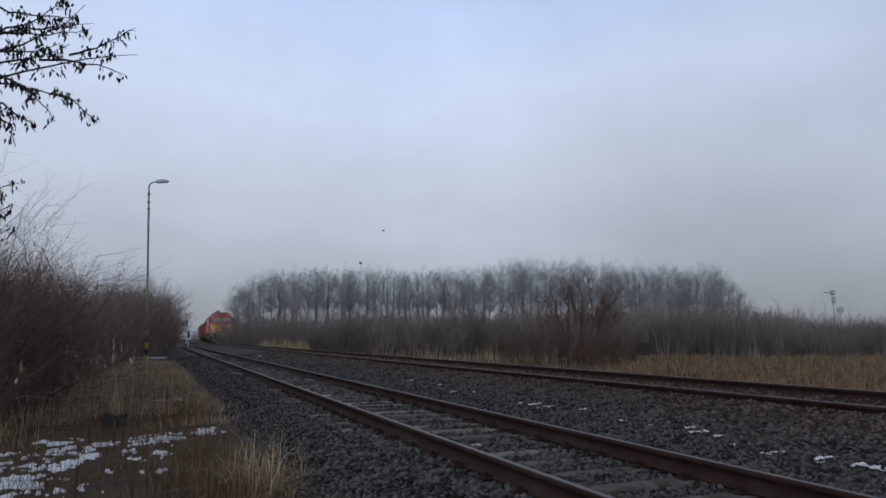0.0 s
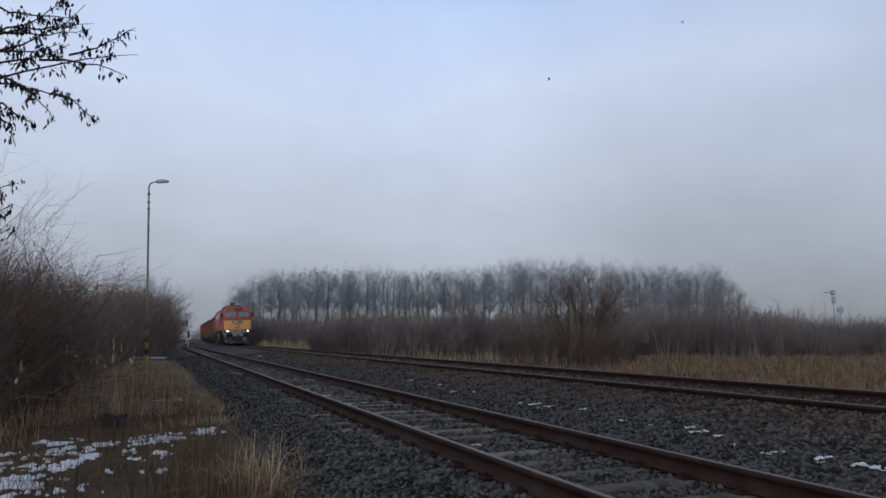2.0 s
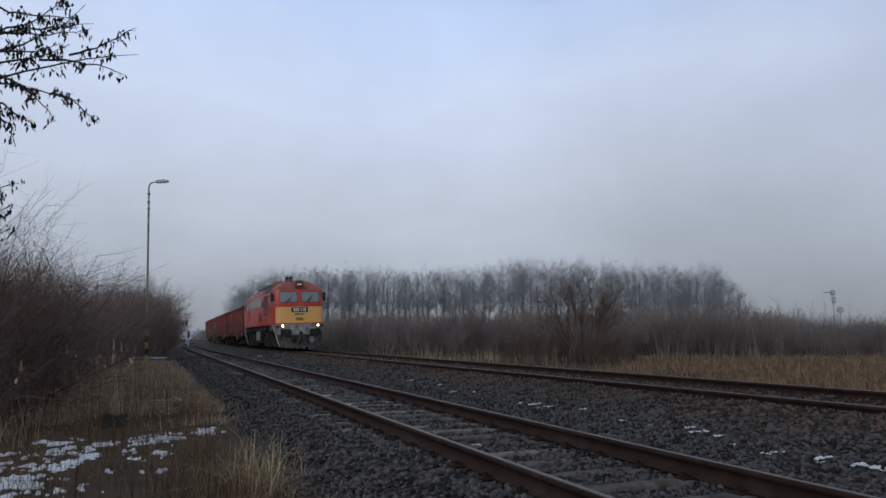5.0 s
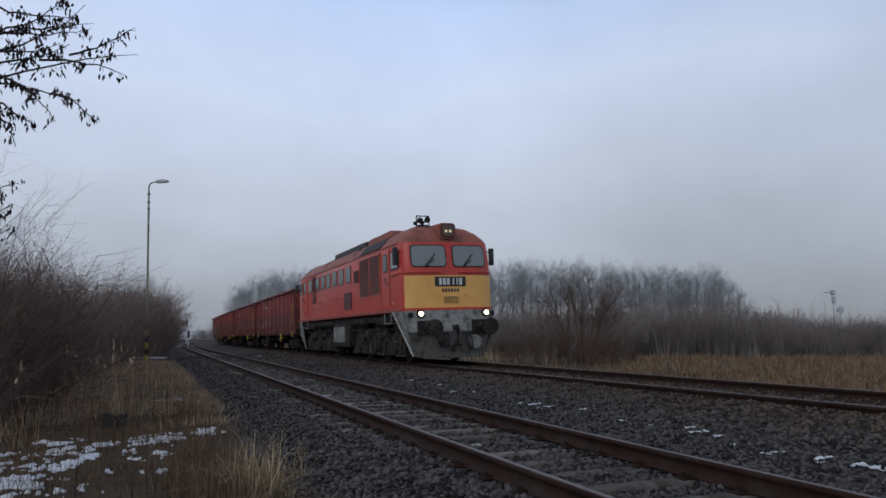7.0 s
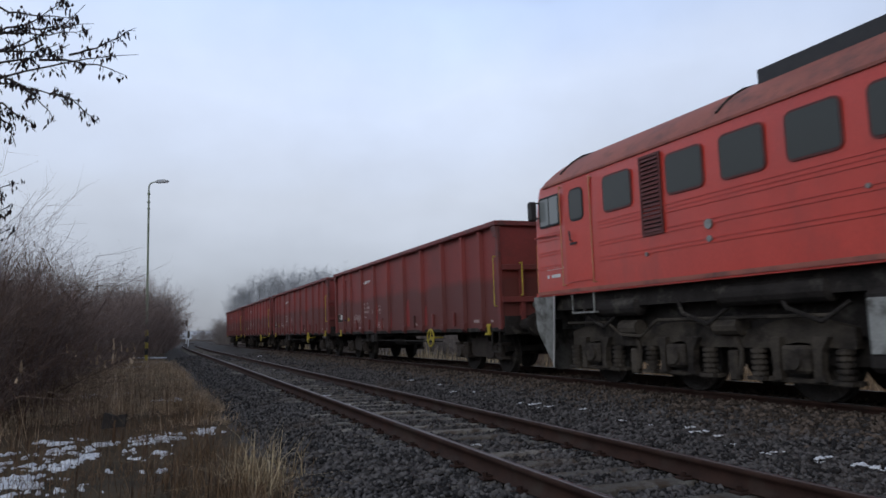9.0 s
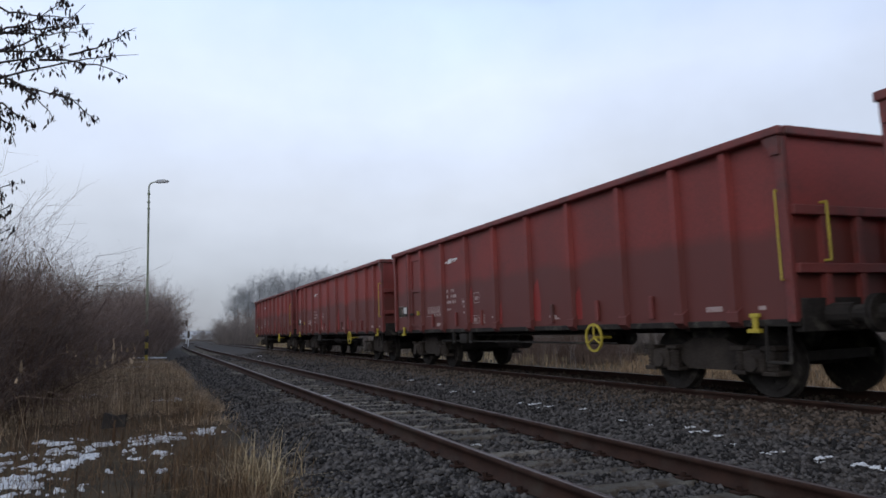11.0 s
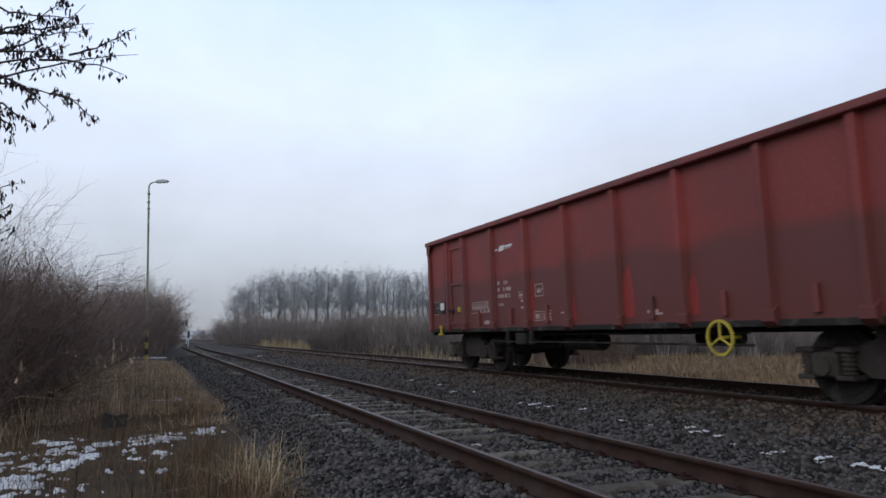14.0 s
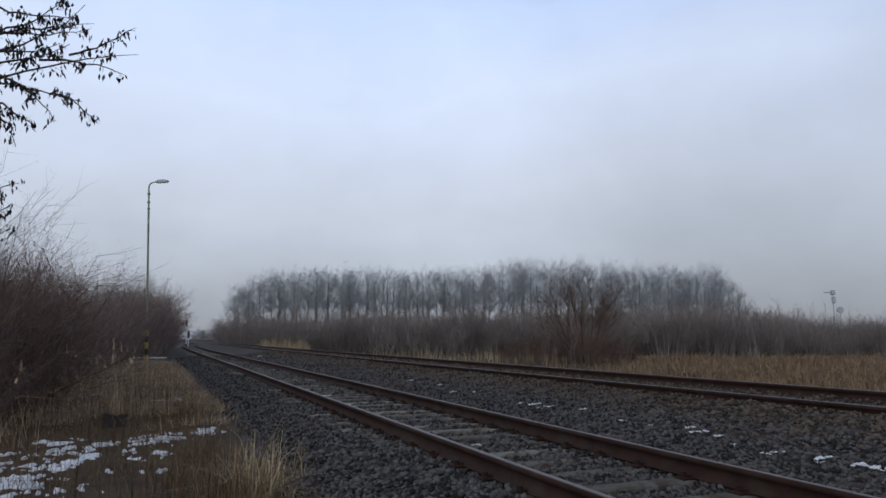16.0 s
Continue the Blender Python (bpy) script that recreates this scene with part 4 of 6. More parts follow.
def hull(levels, cap):
    bm = bmesh.new()
    rings = []
    for z in levels:
        w = float(np.interp(z, NOSE_Z, NOSE_W))
        xf = float(np.interp(z, NOSE_Z, NOSE_X))
        quarter = [(xf - d, f * w) for f, d in NOSE_PLAN]
        loop = quarter + [(-x, y) for x, y in reversed(quarter)]
        loop += [(-x, -y) for x, y in quarter[1:]] + [(x, -y) for x, y in reversed(quarter[1:])]
        # drop the doubled mid points at the tail end
        clean = []
        for p in loop:
            if not clean or math.dist(p, clean[-1]) > 1e-4:
                clean.append(p)
        rings.append([bm.verts.new((x, y, z)) for x, y in clean])
    for a, b in zip(rings, rings[1:]):
        n = len(a)
        for i in range(n):
            bm.faces.new((a[i], a[(i + 1) % n], b[(i + 1) % n], b[i]))
    bm.faces.new(rings[-1] if cap else rings[0][::-1])
    return bm


def nose_patch(bm, poly, lift, thick, end=1):
    """A patch that follows the nose: poly in y, z."""
    cy, cz = sum(p[0] for p in poly) / len(poly), sum(p[1] for p in poly) / len(poly)
    top = [bm.verts.new((end * (nose_x(y, z) + lift + thick), end * y, z)) for y, z in poly]
    low = [bm.verts.new((end * (nose_x(y, z) + lift), end * y, z)) for y, z in poly]
    c = bm.verts.new((end * (nose_x(cy, cz) + lift + thick), end * cy, cz))
    n = len(poly)
    for i in range(n):
        j = (i + 1) % n
        bm.faces.new((top[i], top[j], c))
        bm.faces.new((low[i], low[j], top[j], top[i]))
    return bm


def nose_sheet(bm, y0, y1, z0, z1, lift, thick, end=1, ny=16, nz=3):
    """A sheet that follows the nose closely, with a rim."""
    half = [p[0] * 1.47 for p in NOSE_PLAN if p[0] * 1.47 < y1] + [y1]
    ys = [-y for y in reversed(half)] + half[1:]
    ny = len(ys) - 1
    grid = [[bm.verts.new((end * (nose_x(y, z0 + (z1 - z0) * j / nz) + lift + thick), end * y, z0 + (z1 - z0) * j / nz)) for y in ys] for j in range(nz + 1)]
    for j in range(nz):
        for i in range(ny):
            bm.faces.new((grid[j][i], grid[j][i + 1], grid[j + 1][i + 1], grid[j + 1][i]))
    rim = grid[0] + [r[-1] for r in grid[1:]] + grid[-1][-2::-1] + [r[0] for r in grid[-2:0:-1]]
    low = [bm.verts.new((v.co.x - end * (thick + 0.004), v.co.y, v.co.z)) for v in rim]
    for i in range(len(rim)):
        j = (i + 1) % len(rim)
        bm.faces.new((low[i], low[j], rim[j], rim[i]))
    return bm


def side_plate(bm, b0, b1, z0, z1, lift, thick, side=-1, r=0.0):
    """A plate on the side wall between distances b0 and b1 behind the buffer beam."""
    y0, y1 = side * (1.47 + lift), side * (1.47 + lift + thick)
    poly = rounded(8.15 - b1, 8.15 - b0, z0, z1, r) if r else [(8.15 - b1, z0), (8.15 - b0, z0), (8.15 - b0, z1), (8.15 - b1, z1)]
    return prism(bm, poly, "y", min(y0, y1), max(y0, y1))


def wheelset(parent, x, radius, wide=0.752):
    bm = bmesh.new()
    rod(bm, (0, -wide, 0), (0, wide, 0), 0.075, 8)
    for sy in (-1, 1):
        rod(bm, (0, sy * (wide - 0.055), 0), (0, sy * (wide + 0.06), 0), radius, 28)
        rod(bm, (0, sy * (wide - 0.075), 0), (0, sy * (wide - 0.045), 0), radius + 0.028, 28)
        rod(bm, (0, sy * (wide + 0.05), 0), (0, sy * (wide + 0.075), 0), radius * 0.80, 20)
        rod(bm, (0, sy * (wide + 0.06), 0), (0, sy * (wide + 0.14), 0), 0.13, 10)
        for k in range(4):
            a = k * math.pi / 2 + 0.4
            rod(bm, (math.cos(a) * radius * 0.55, sy * (wide + 0.07), math.sin(a) * radius * 0.55), (math.cos(a) * radius * 0.55, sy * (wide + 0.085), math.sin(a) * radius * 0.55), 0.04, 6)
    w = part("wheelset", bm, M_DARK, parent, "dark steel wheels on an axle")
    w.location = (x, 0, radius)
    return w


def spring(bm, x, y, z0, z1, r):
    n = 5
    for i in range(n):
        z = z0 + (z1 - z0) * (i + 0.5) / n
        rod(bm, (x, y, z - (z1 - z0) / n * 0.32), (x, y, z + (z1 - z0) / n * 0.32), r, 10)
    rod(bm, (x, y, z0), (x, y, z1), r * 0.72, 8)


def buffers(parent, x, d, r):
    for sy in (-1, 1):
        bm = bmesh.new()
        y = sy * 0.875
        rod(bm, (x, y, 1.06), (x + d * 0.38, y, 1.06), 0.135, 12)
        rod(bm, (x + d * 0.3, y, 1.06), (x + d * 0.66, y, 1.06), 0.10, 12)
        rod(bm, (x + d * 0.66, y, 1.06), (x + d * 0.70, y, 1.06), r, 20)
        box(bm, min(x, x - d * 0.03), max(x, x - d * 0.03), y - 0.19, y + 0.19, 0.87, 1.25)
        part("buffer", bm, M_DARK, parent, "dark round steel buffer")


def loco_bogie(loco, x):
    bm = bmesh.new()
    for sy in (-1, 1):
        y = sy * 1.10
        # beam with inverted-U pedestals over the axle boxes
        top, low = [], []
        for i in range(37):
            u = -2.85 + 5.7 * i / 36
            near = min(abs(u - a) for a in (-2.1, 0.0, 2.1))
            top.append((u, 1.02 - 0.14 * min(1, max(0, near - 0.25) / 0.6)))
            low.append((u, 0.74 - 0.08 * min(1, near / 0.5)))
        prism(bm, top + low[::-1], "y", min(y, y - sy * 0.10), max(y, y - sy * 0.10))
        for a in (-2.1, 0.0, 2.1):
            box(bm, a - 0.20, a + 0.20, min(y, y + sy * 0.13), max(y, y + sy * 0.13), 0.36, 0.70, 0.04)
            rod(bm, (a, y + sy * 0.10, 0.525), (a, y + sy * 0.17, 0.525), 0.12, 12)
            for e in (-1, 1):
                prism(bm, [(a + e * 0.22, 0.80), (a + e * 0.46, 0.80), (a + e * 0.36, 0.62), (a + e * 0.34, 0.40), (a + e * 0.38, 0.28), (a + e * 0.23, 0.28), (a + e * 0.25, 0.5)], "y",
                      min(y - sy * 0.02, y + sy * 0.09), max(y - sy * 0.02, y + sy * 0.09))
                spring(bm, a + e * 0.62, y + sy * 0.02, 0.30, 0.66, 0.10)
                box(bm, a + e * 0.62 - 0.13, a + e * 0.62 + 0.13, y - 0.12, y + 0.12, 0.25, 0.30)
            box(bm, a - 0.78, a + 0.78, y - 0.03, y + 0.04, 0.24, 0.30, 0.01)
        pipe(bm, [(-2.8, y + sy * 0.12, 1.06), (-1.6, y + sy * 0.14, 1.05), (-1.2, y + sy * 0.15, 0.84), (-0.7, y + sy * 0.15, 0.82), (-0.3, y + sy * 0.14, 1.06), (2.7, y + sy * 0.12, 1.05)], 0.025)
        for a in (-1.05, 1.05):
            rod(bm, (a - 0.22, y + sy * 0.05, 0.95), (a + 0.22, y + sy * 0.05, 0.95), 0.13, 12)
            pipe(bm, [(a, y + sy * 0.02, 0.9), (a + 0.15, y + sy * 0.02, 0.6), (a + 0.1, y + sy * 0.02, 0.3)], 0.035)
            box(bm, a - 0.08, a + 0.08, y - 0.06, y + 0.06, 0.22, 0.62, 0.02)
    bo = part("bogie", bm, M_GEAR, loco, "dusty dark three-axle bogie with coil springs")
    bo.location = (x, 0, 0)
    core = bmesh.new()
    box(core, -2.6, 2.6, -0.62, 0.62, 0.40, 0.98)
    for a in (-1.05, 1.05):
        box(core, a - 0.3, a + 0.3, -0.95, 0.95, 0.55, 1.12, 0.03)
    part("bogie_frame", core, M_DARK, bo)
    for a in (-2.1, 0.0, 2.1):
        SPINNERS.append((wheelset(bo, a, 0.525), (a, 0, 0.525), 0.525))


def build_loco():
    loco = empty("diesel_locomotive")
    tagged(loco, "red diesel locomotive with amber front panel and lit lamps hauling wagons", "locomotive")
    MOVERS.append((loco, 3.85, 8.6))
    smooth_part("body", hull([1.57, 1.70, 2.74, 3.0, 3.2, 3.4, 3.64], False), M_RED, loco)
    smooth_part("roof", hull([3.643, 3.71, 3.78, 3.87, 3.96, 4.05, 4.12, 4.19, 4.245, 4.325], True), M_ROOF, loco, "dusty red-brown curved roof", 50)
    bm = bmesh.new()
    for sy in (-1, 1):
        prism(bm, [(-7.4, 3.615), (7.4, 3.615), (7.4, 3.655), (-7.4, 3.655)], "y", min(sy * 1.42, sy * 1.475), max(sy * 1.42, sy * 1.475))
        box(bm, -7.7, 7.7, min(sy * 1.465, sy * 1.49), max(sy * 1.465, sy * 1.49), 1.60, 1.66)
    part("gutter", bm, M_ROOF, loco)
    for end in (1, -1):
        bm = bmesh.new()
        nose_sheet(bm, -1.41, 1.41, 1.655, 2.62, 0.001, 0.008, end)
        smooth_part("front_panel", bm, M_AMBER, loco, "amber yellow painted front panel")
        bm = bmesh.new()
        nose_sheet(bm, -1.42, 1.42, 1.58, 1.64, 0.0, 0.07, end)
        part("front_ledge", bm, M_RED, loco)
        for sy in (-1, 1):
            bm = bmesh.new()
            ys = [sy * v for v in (0.25, 0.6, 0.95, 1.2, 1.36, 1.42)]
            pts = [(end * (nose_x(y, 2.71) + 0.05), end * y, 2.71) for y in ys] + [(end * 7.55, end * sy * 1.50, 2.71), (end * 6.95, end * sy * 1.50, 2.68)]
            part("front_handrail", pipe(bm, pts, 0.018), M_RED, loco)
        for sy in (-1, 1):
            a, b = (0.10, 1.22) if sy > 0 else (-1.22, -0.10)
            bm = bmesh.new()
            nose_patch(bm, rounded(a, b, 2.87, 3.56, 0.13), 0.002, 0.022, end)
            win = part("windscreen", bm, M_RUBBER, loco, "windscreen in a black rubber seal")
            bm = bmesh.new()
            nose_patch(bm, rounded(a + 0.035, b - 0.035, 2.905, 3.525, 0.10), 0.022, 0.008, end)
            part("pane", bm, M_CABGLASS, win, "cab window glass, sky reflection painted in as a pale tint")
            bm = bmesh.new()
            py, qy = sy * 0.62 + 0.15, sy * 0.62 - 0.2
            rod(bm, (end * (nose_x(qy, 2.88) + 0.05), end * qy, 2.87), (end * (nose_x(py, 3.26) + 0.05), end * py, 3.27), 0.017, 5)
            rod(bm, (end * (nose_x(qy, 2.88) + 0.045), end * (qy + 0.03), 2.86), (end * (nose_x(py, 3.1) + 0.05), end * (py - 0.05), 3.10), 0.012, 5)
            part("wiper", bm, M_BLACK, loco)
        # running number board, its digits as plain bars
        bm = bmesh.new()
        nose_patch(bm, [(-0.5, 2.29), (0.0, 2.29), (0.5, 2.29), (0.5, 2.58), (0.0, 2.58), (-0.5, 2.58)], 0.010, 0.014, end)
        plate = part("number_board", bm, M_BLACK, loco, "black board with white bars")
        bm = bmesh.new()
        for y in (-0.33, -0.205, -0.08, 0.09, 0.215, 0.33):
            w = 0.045 if y not in (0.09, 0.215) else 0.022
            nose_patch(bm, [(y - w, 2.335), (y + w, 2.335), (y + w, 2.535), (y - w, 2.535)], 0.026, 0.004, end)
        tagged(part("white_bars", bm, M_WHITE, plate), kind="stuff")
        bm = bmesh.new()
        for i in range(6):
            y = -0.28 + i * 0.095
            nose_patch(bm, [(y, 2.12), (y + 0.062, 2.12), (y + 0.062, 2.22), (y, 2.22)], 0.010, 0.004, end)
        tagged(part("dark_bars", bm, M_BLACK, loco), kind="stuff")
        bm = bmesh.new()
        nose_patch(bm, [(-0.29, 1.77), (0.29, 1.77), (0.29, 2.01), (-0.29, 2.01)], 0.010, 0.02, end)
        vent = part("front_vent", bm, M_AMBER, loco)
        for i in range(6):
            bm = bmesh.new()
            z = 1.80 + i * 0.033
            nose_patch(bm, [(-0.24, z), (0.24, z), (0.24, z + 0.014), (-0.24, z + 0.014)], 0.03, 0.008, end)
            part("slat", bm, M_BLACK, vent)
        for y in (-0.5, 0.5):
            bm = bmesh.new()
            rod(bm, (end * (nose_x(y, 2.1)), end * y, 2.04), (end * (nose_x(y, 2.1) + 0.07), end * y, 2.02), 0.03, 8)
            part("lamp_bracket", bm, M_AMBER, loco)
        # roof headlight in its hump
        bm = bmesh.new()
        prism(bm, rounded(-0.27, 0.27, 3.74, 4.23, 0.12), "x", *(sorted((end * 6.6, end * 7.90))))
        for v in bm.verts:
            if abs(v.co.x) < 7.0 and v.co.z > 4.0:
                v.co.z += 0.06
        hump = smooth_part("headlight_hump", bm, M_ROOF, loco)
        bm = bmesh.new()
        prism(bm, rounded(-0.21, 0.21, 3.80, 4.19, 0.06), "x", *(sorted((end * 7.90, end * 7.95))))
        part("headlight_rim", bm, M_SEAL, hump, "dark square headlight surround")
        bm = bmesh.new()
        prism(bm, rounded(-0.175, 0.175, 3.835, 4.155, 0.04), "x", *(sorted((end * 7.95, end * 7.958))))
        part("headlight_glass", bm, M_BRONZE, hump, "dusty headlight glass")
        for y in (-0.07, 0.07):
            bm = rod(bmesh.new(), (end * 7.957, y, 3.97), (end * 7.97, y, 3.97), 0.042, 12)
            part("headlight_lens", bm, M_HEAD if end > 0 else M_LENS, hump, "lit round headlight" if end > 0 else "unlit round headlight")
        # grey apron
        bm = bmesh.new()
        P = {k: [bm.verts.new((end * x, end * s * y, z)) for s in (-1, 1)] for k, (x, y, z) in
             {"ft": (8.13, 1.20, 1.575), "ct": (7.93, 1.45, 1.575), "bt": (6.85 if end > 0 else 7.15, 1.46, 1.58), "cb": (7.78, 1.16, 0.24), "fb": (8.12, 0.88, 0.16), "mid": (7.98, 1.38, 0.95), "fm": (8.22, 1.05, 0.95)}.items()}
        bm.faces.new((P["ft"][0], P["ft"][1], P["fm"][1], P["fm"][0]))
        for s in (0, 1):
            bm.faces.new((P["ft"][s], P["ct"][s], P["mid"][s], P["fm"][s]))
            bm.faces.new((P["ct"][s], P["bt"][s], P["mid"][s]))
            bm.faces.new((P["bt"][s], P["cb"][s], P["mid"][s]))
        bmesh.ops.recalc_face_normals(bm, faces=bm.faces)
        bmesh.ops.solidify(bm, geom=list(bm.faces), thickness=0.02)
        apron = part("apron", bm, M_GREY, loco, "chipped grey steel apron with slanted wings")
        bm = bmesh.new()
        P = {k: [bm.verts.new((end * x, end * s * y, z)) for s in (-1, 1)] for k, (x, y, z) in
             {"cb": (7.78, 1.16, 0.24), "fb": (8.12, 0.88, 0.16), "mid": (7.98, 1.38, 0.945), "fm": (8.22, 1.05, 0.945)}.items()}
        bm.faces.new((P["fm"][0], P["fm"][1], P["fb"][1], P["fb"][0]))
        for s in (0, 1):
            bm.faces.new((P["fm"][s], P["mid"][s], P["cb"][s], P["fb"][s]))
        bmesh.ops.recalc_face_normals(bm, faces=bm.faces)
        bmesh.ops.solidify(bm, geom=list(bm.faces), thickness=0.02)
        part("snow_plough", bm, M_APRON, loco, "grimy lower plough plate")
        for s in (-1, 1):
            bm = bmesh.new()
            rod(bm, (end * (6.85 if end > 0 else 7.15), end * s * 1.475, 1.57), (end * 7.78, end * s * 1.17, 0.24), 0.016, 6)
            part("apron_edge", bm, M_WHITE, apron, "worn white apron edge")
        for y in (-0.87, 0.87):
            part("buffer_plate", box(bmesh.new(), min(end * 8.2, end * 8.26), max(end * 8.2, end * 8.26), y - 0.31, y + 0.31, 0.86, 1.28, 0.01), M_DARK, apron)
        bm = bmesh.new()
        box(bm, min(end * 8.19, end * 8.24), max(end * 8.19, end * 8.24), -0.5, -0.3, 0.5, 0.66)
        part("coupler_pocket", bm, M_DARK, apron)
        buffers(loco, end * 8.2, end * 0.95, 0.25)
        bm = bmesh.new()
        box(bm, min(end * 8.15, end * 8.45), max(end * 8.15, end * 8.45), -0.06, 0.06, 0.98, 1.12, 0.02)
        pipe(bm, [(end * 8.4, 0, 1.12), (end * 8.5, 0, 1.02), (end * 8.42, 0, 0.9), (end * 8.42, 0, 0.55)], 0.035)
        box(bm, min(end * 8.36, end * 8.46), max(end * 8.36, end * 8.46), -0.1, 0.1, 0.5, 0.56)
        part("coupling", bm, M_DARK, loco, "dark screw coupling")
        for y in (-0.36, -0.26, 0.28, 0.4):
            bm = bmesh.new()
            pipe(bm, [(end * 8.2, y, 0.92), (end * 8.36, y * 1.05, 0.86), (end * 8.42, y * 1.15, 0.66), (end * 8.38, y * 1.2, 0.46)], 0.026)
            part("brake_hose", bm, M_RUBBER, loco)
        part("air_tank_plate", rod(bmesh.new(), (end * 8.22, end * 0.62, 0.62), (end * 8.32, end * 0.62, 0.62), 0.2, 16), M_GREY, apron)
        for sy in (-1, 1):
            rim = part("lamp_ring", rod(bmesh.new(), (end * 8.05, sy * 1.05, 1.48), (end * 8.22, sy * 1.05, 1.48), 0.12, 20), M_DARK, loco)
            part("side_lamp", rod(bmesh.new(), (end * 8.21, sy * 1.05, 1.48), (end * 8.235, sy * 1.05, 1.48), 0.07, 16),
                 (M_LAMP if sy < 0 else M_LAMP_R) if end > 0 else M_LENS, rim, "lit round lamp" if end > 0 else "unlit round lamp")
            part("marker_lamp", rod(bmesh.new(), (end * 7.98, sy * 1.32, 1.45), (end * 8.10, sy * 1.32, 1.45), 0.075, 14), M_DARK, loco)
    # side walls
    for side in (-1, 1):
        for b in (13.25, 11.70, 10.65, 9.60, 8.55, 7.50, 6.44):
            w = part("side_window", side_plate(bmesh.new(), b - 0.375, b + 0.375, 2.84, 3.45, 0.001, 0.018, side, 0.10), M_SEAL, loco, "engine room window in a dark seal")
            part("pane", side_plate(bmesh.new(), b - 0.345, b + 0.345, 2.87, 3.42, 0.017, 0.006, side, 0.07), M_GLASS, w)
        for b0, b1, z0, z1, n in ((2.46, 3.62, 2.20, 3.50, 20), (3.68, 4.84, 2.20, 3.50, 20), (6.05, 7.02, 1.90, 2.44, 9), (5.08, 5.58, 2.80, 3.16, 8), (12.22, 12.62, 2.36, 3.50, 18)):
            g = part("side_grille", side_plate(bmesh.new(), b0, b1, z0, z1, -0.02, 0.024, side), M_BLACK, loco, "slatted side ventilation grille")
            bm = bmesh.new()
            for c0, c1, d0, d1 in ((b0 - 0.04, b0, z0 - 0.04, z1 + 0.04), (b1, b1 + 0.04, z0 - 0.04, z1 + 0.04), (b0, b1, z1, z1 + 0.04), (b0, b1, z0 - 0.04, z0)):
                side_plate(bm, c0, c1, d0, d1, 0.002, 0.028, side)
            part("frame", bm, M_RED if b0 < 5 else M_SEAL, g)
            shade = M_SLAT if b0 < 5 else M_SEAL
            for i in range(n):
                z = z0 + (z1 - z0) * (i + 0.1) / n
                bm = bmesh.new()
                y0 = side * 1.478
                prism(bm, [(y0, z), (y0 + side * 0.030, z), (y0 + side * 0.008, z + (z1 - z0) / n * 0.72), (y0, z + (z1 - z0) / n * 0.72)], "x", 8.15 - b1 + 0.01, 8.15 - b0 - 0.01)
                part("slat", bm, shade, g)
        # cab doors, cab side windows, rails and mirrors at both ends
        for flip in (False, True):
            def bb(b):
                return 16.3 - b if flip else b
            lo, hi = sorted((bb(1.50), bb(2.28)))
            d = part("cab_door", side_plate(bmesh.new(), lo, hi, 1.78, 3.56, 0.002, 0.016, side, 0.05), M_RED, loco, "red cab door with a window")
            part("door_window", side_plate(bmesh.new(), lo + 0.17, hi - 0.17, 2.84, 3.42, 0.016, 0.014, side, 0.12), M_RUBBER, d)
            part("pane", side_plate(bmesh.new(), lo + 0.205, hi - 0.205, 2.875, 3.385, 0.028, 0.006, side, 0.09), M_GLASS, d)
            bm = bmesh.new()
            hx = 8.15 - bb(1.72)
            pipe(bm, [(hx, side * 1.50, 2.50), (hx, side * 1.54, 2.52), (hx - 0.02, side * 1.54, 2.68)], 0.014)
            box(bm, hx - 0.05, hx + 0.14, min(side * 1.49, side * 1.52), max(side * 1.49, side * 1.52), 2.44, 2.47)
            part("door_handle", bm, M_BLACK, d)
            for b in (1.42, 2.36):
                x = 8.15 - bb(b)
                bm = bmesh.new()
                rod(bm, (x, side * 1.53, 1.72), (x, side * 1.53, 3.54), 0.011, 8)
                for z in (1.74, 3.52):
                    rod(bm, (x, side * 1.47, z), (x, side * 1.54, z), 0.012, 6)
                part("grab_rail", bm, M_GRAB, loco, "orange painted vertical grab rail")
            lo, hi = sorted((bb(0.62), bb(1.34)))
            w = part("cab_side_window", side_plate(bmesh.new(), lo, hi, 2.86, 3.44, 0.001, 0.02, side, 0.06), M_RUBBER, loco)
            mid = (lo + hi) / 2
            part("pane", side_plate(bmesh.new(), lo + 0.05, mid - 0.02, 2.90, 3.40, 0.02, 0.006, side, 0.03), M_CABGLASS, w)
            part("pane", side_plate(bmesh.new(), mid + 0.02, hi - 0.05, 2.90, 3.40, 0.02, 0.006, side, 0.03), M_CABGLASS, w)
            x = 8.15 - bb(0.55)
            bm = bmesh.new()
            box(bm, x - 0.06, x + 0.06, min(side * 1.52, side * 1.68), max(side * 1.52, side * 1.68), 3.02 if flip else 2.96, 3.40 if flip else 3.50, 0.03)
            for z in (3.08, 3.38):
                rod(bm, (x, side * 1.42, z), (x, side * 1.6, z), 0.015, 6)
            part("rear_view_mirror", bm, M_BLACK, loco, "black rear-view mirror on brackets")
            # steps below the door
            bm = bmesh.new()
            x0, x1 = sorted((8.15 - bb(1.55), 8.15 - bb(2.2)))
            for z in (1.22,):
                box(bm, x0, x1, min(side * 1.30, side * 1.47), max(side * 1.30, side * 1.47), z, z + 0.03)
            for x in (x0, x1):
                rod(bm, (x, side * 1.44, 1.22), (x, side * 1.44, 1.60), 0.018, 6)
            part("step", bm, M_GREY, loco)
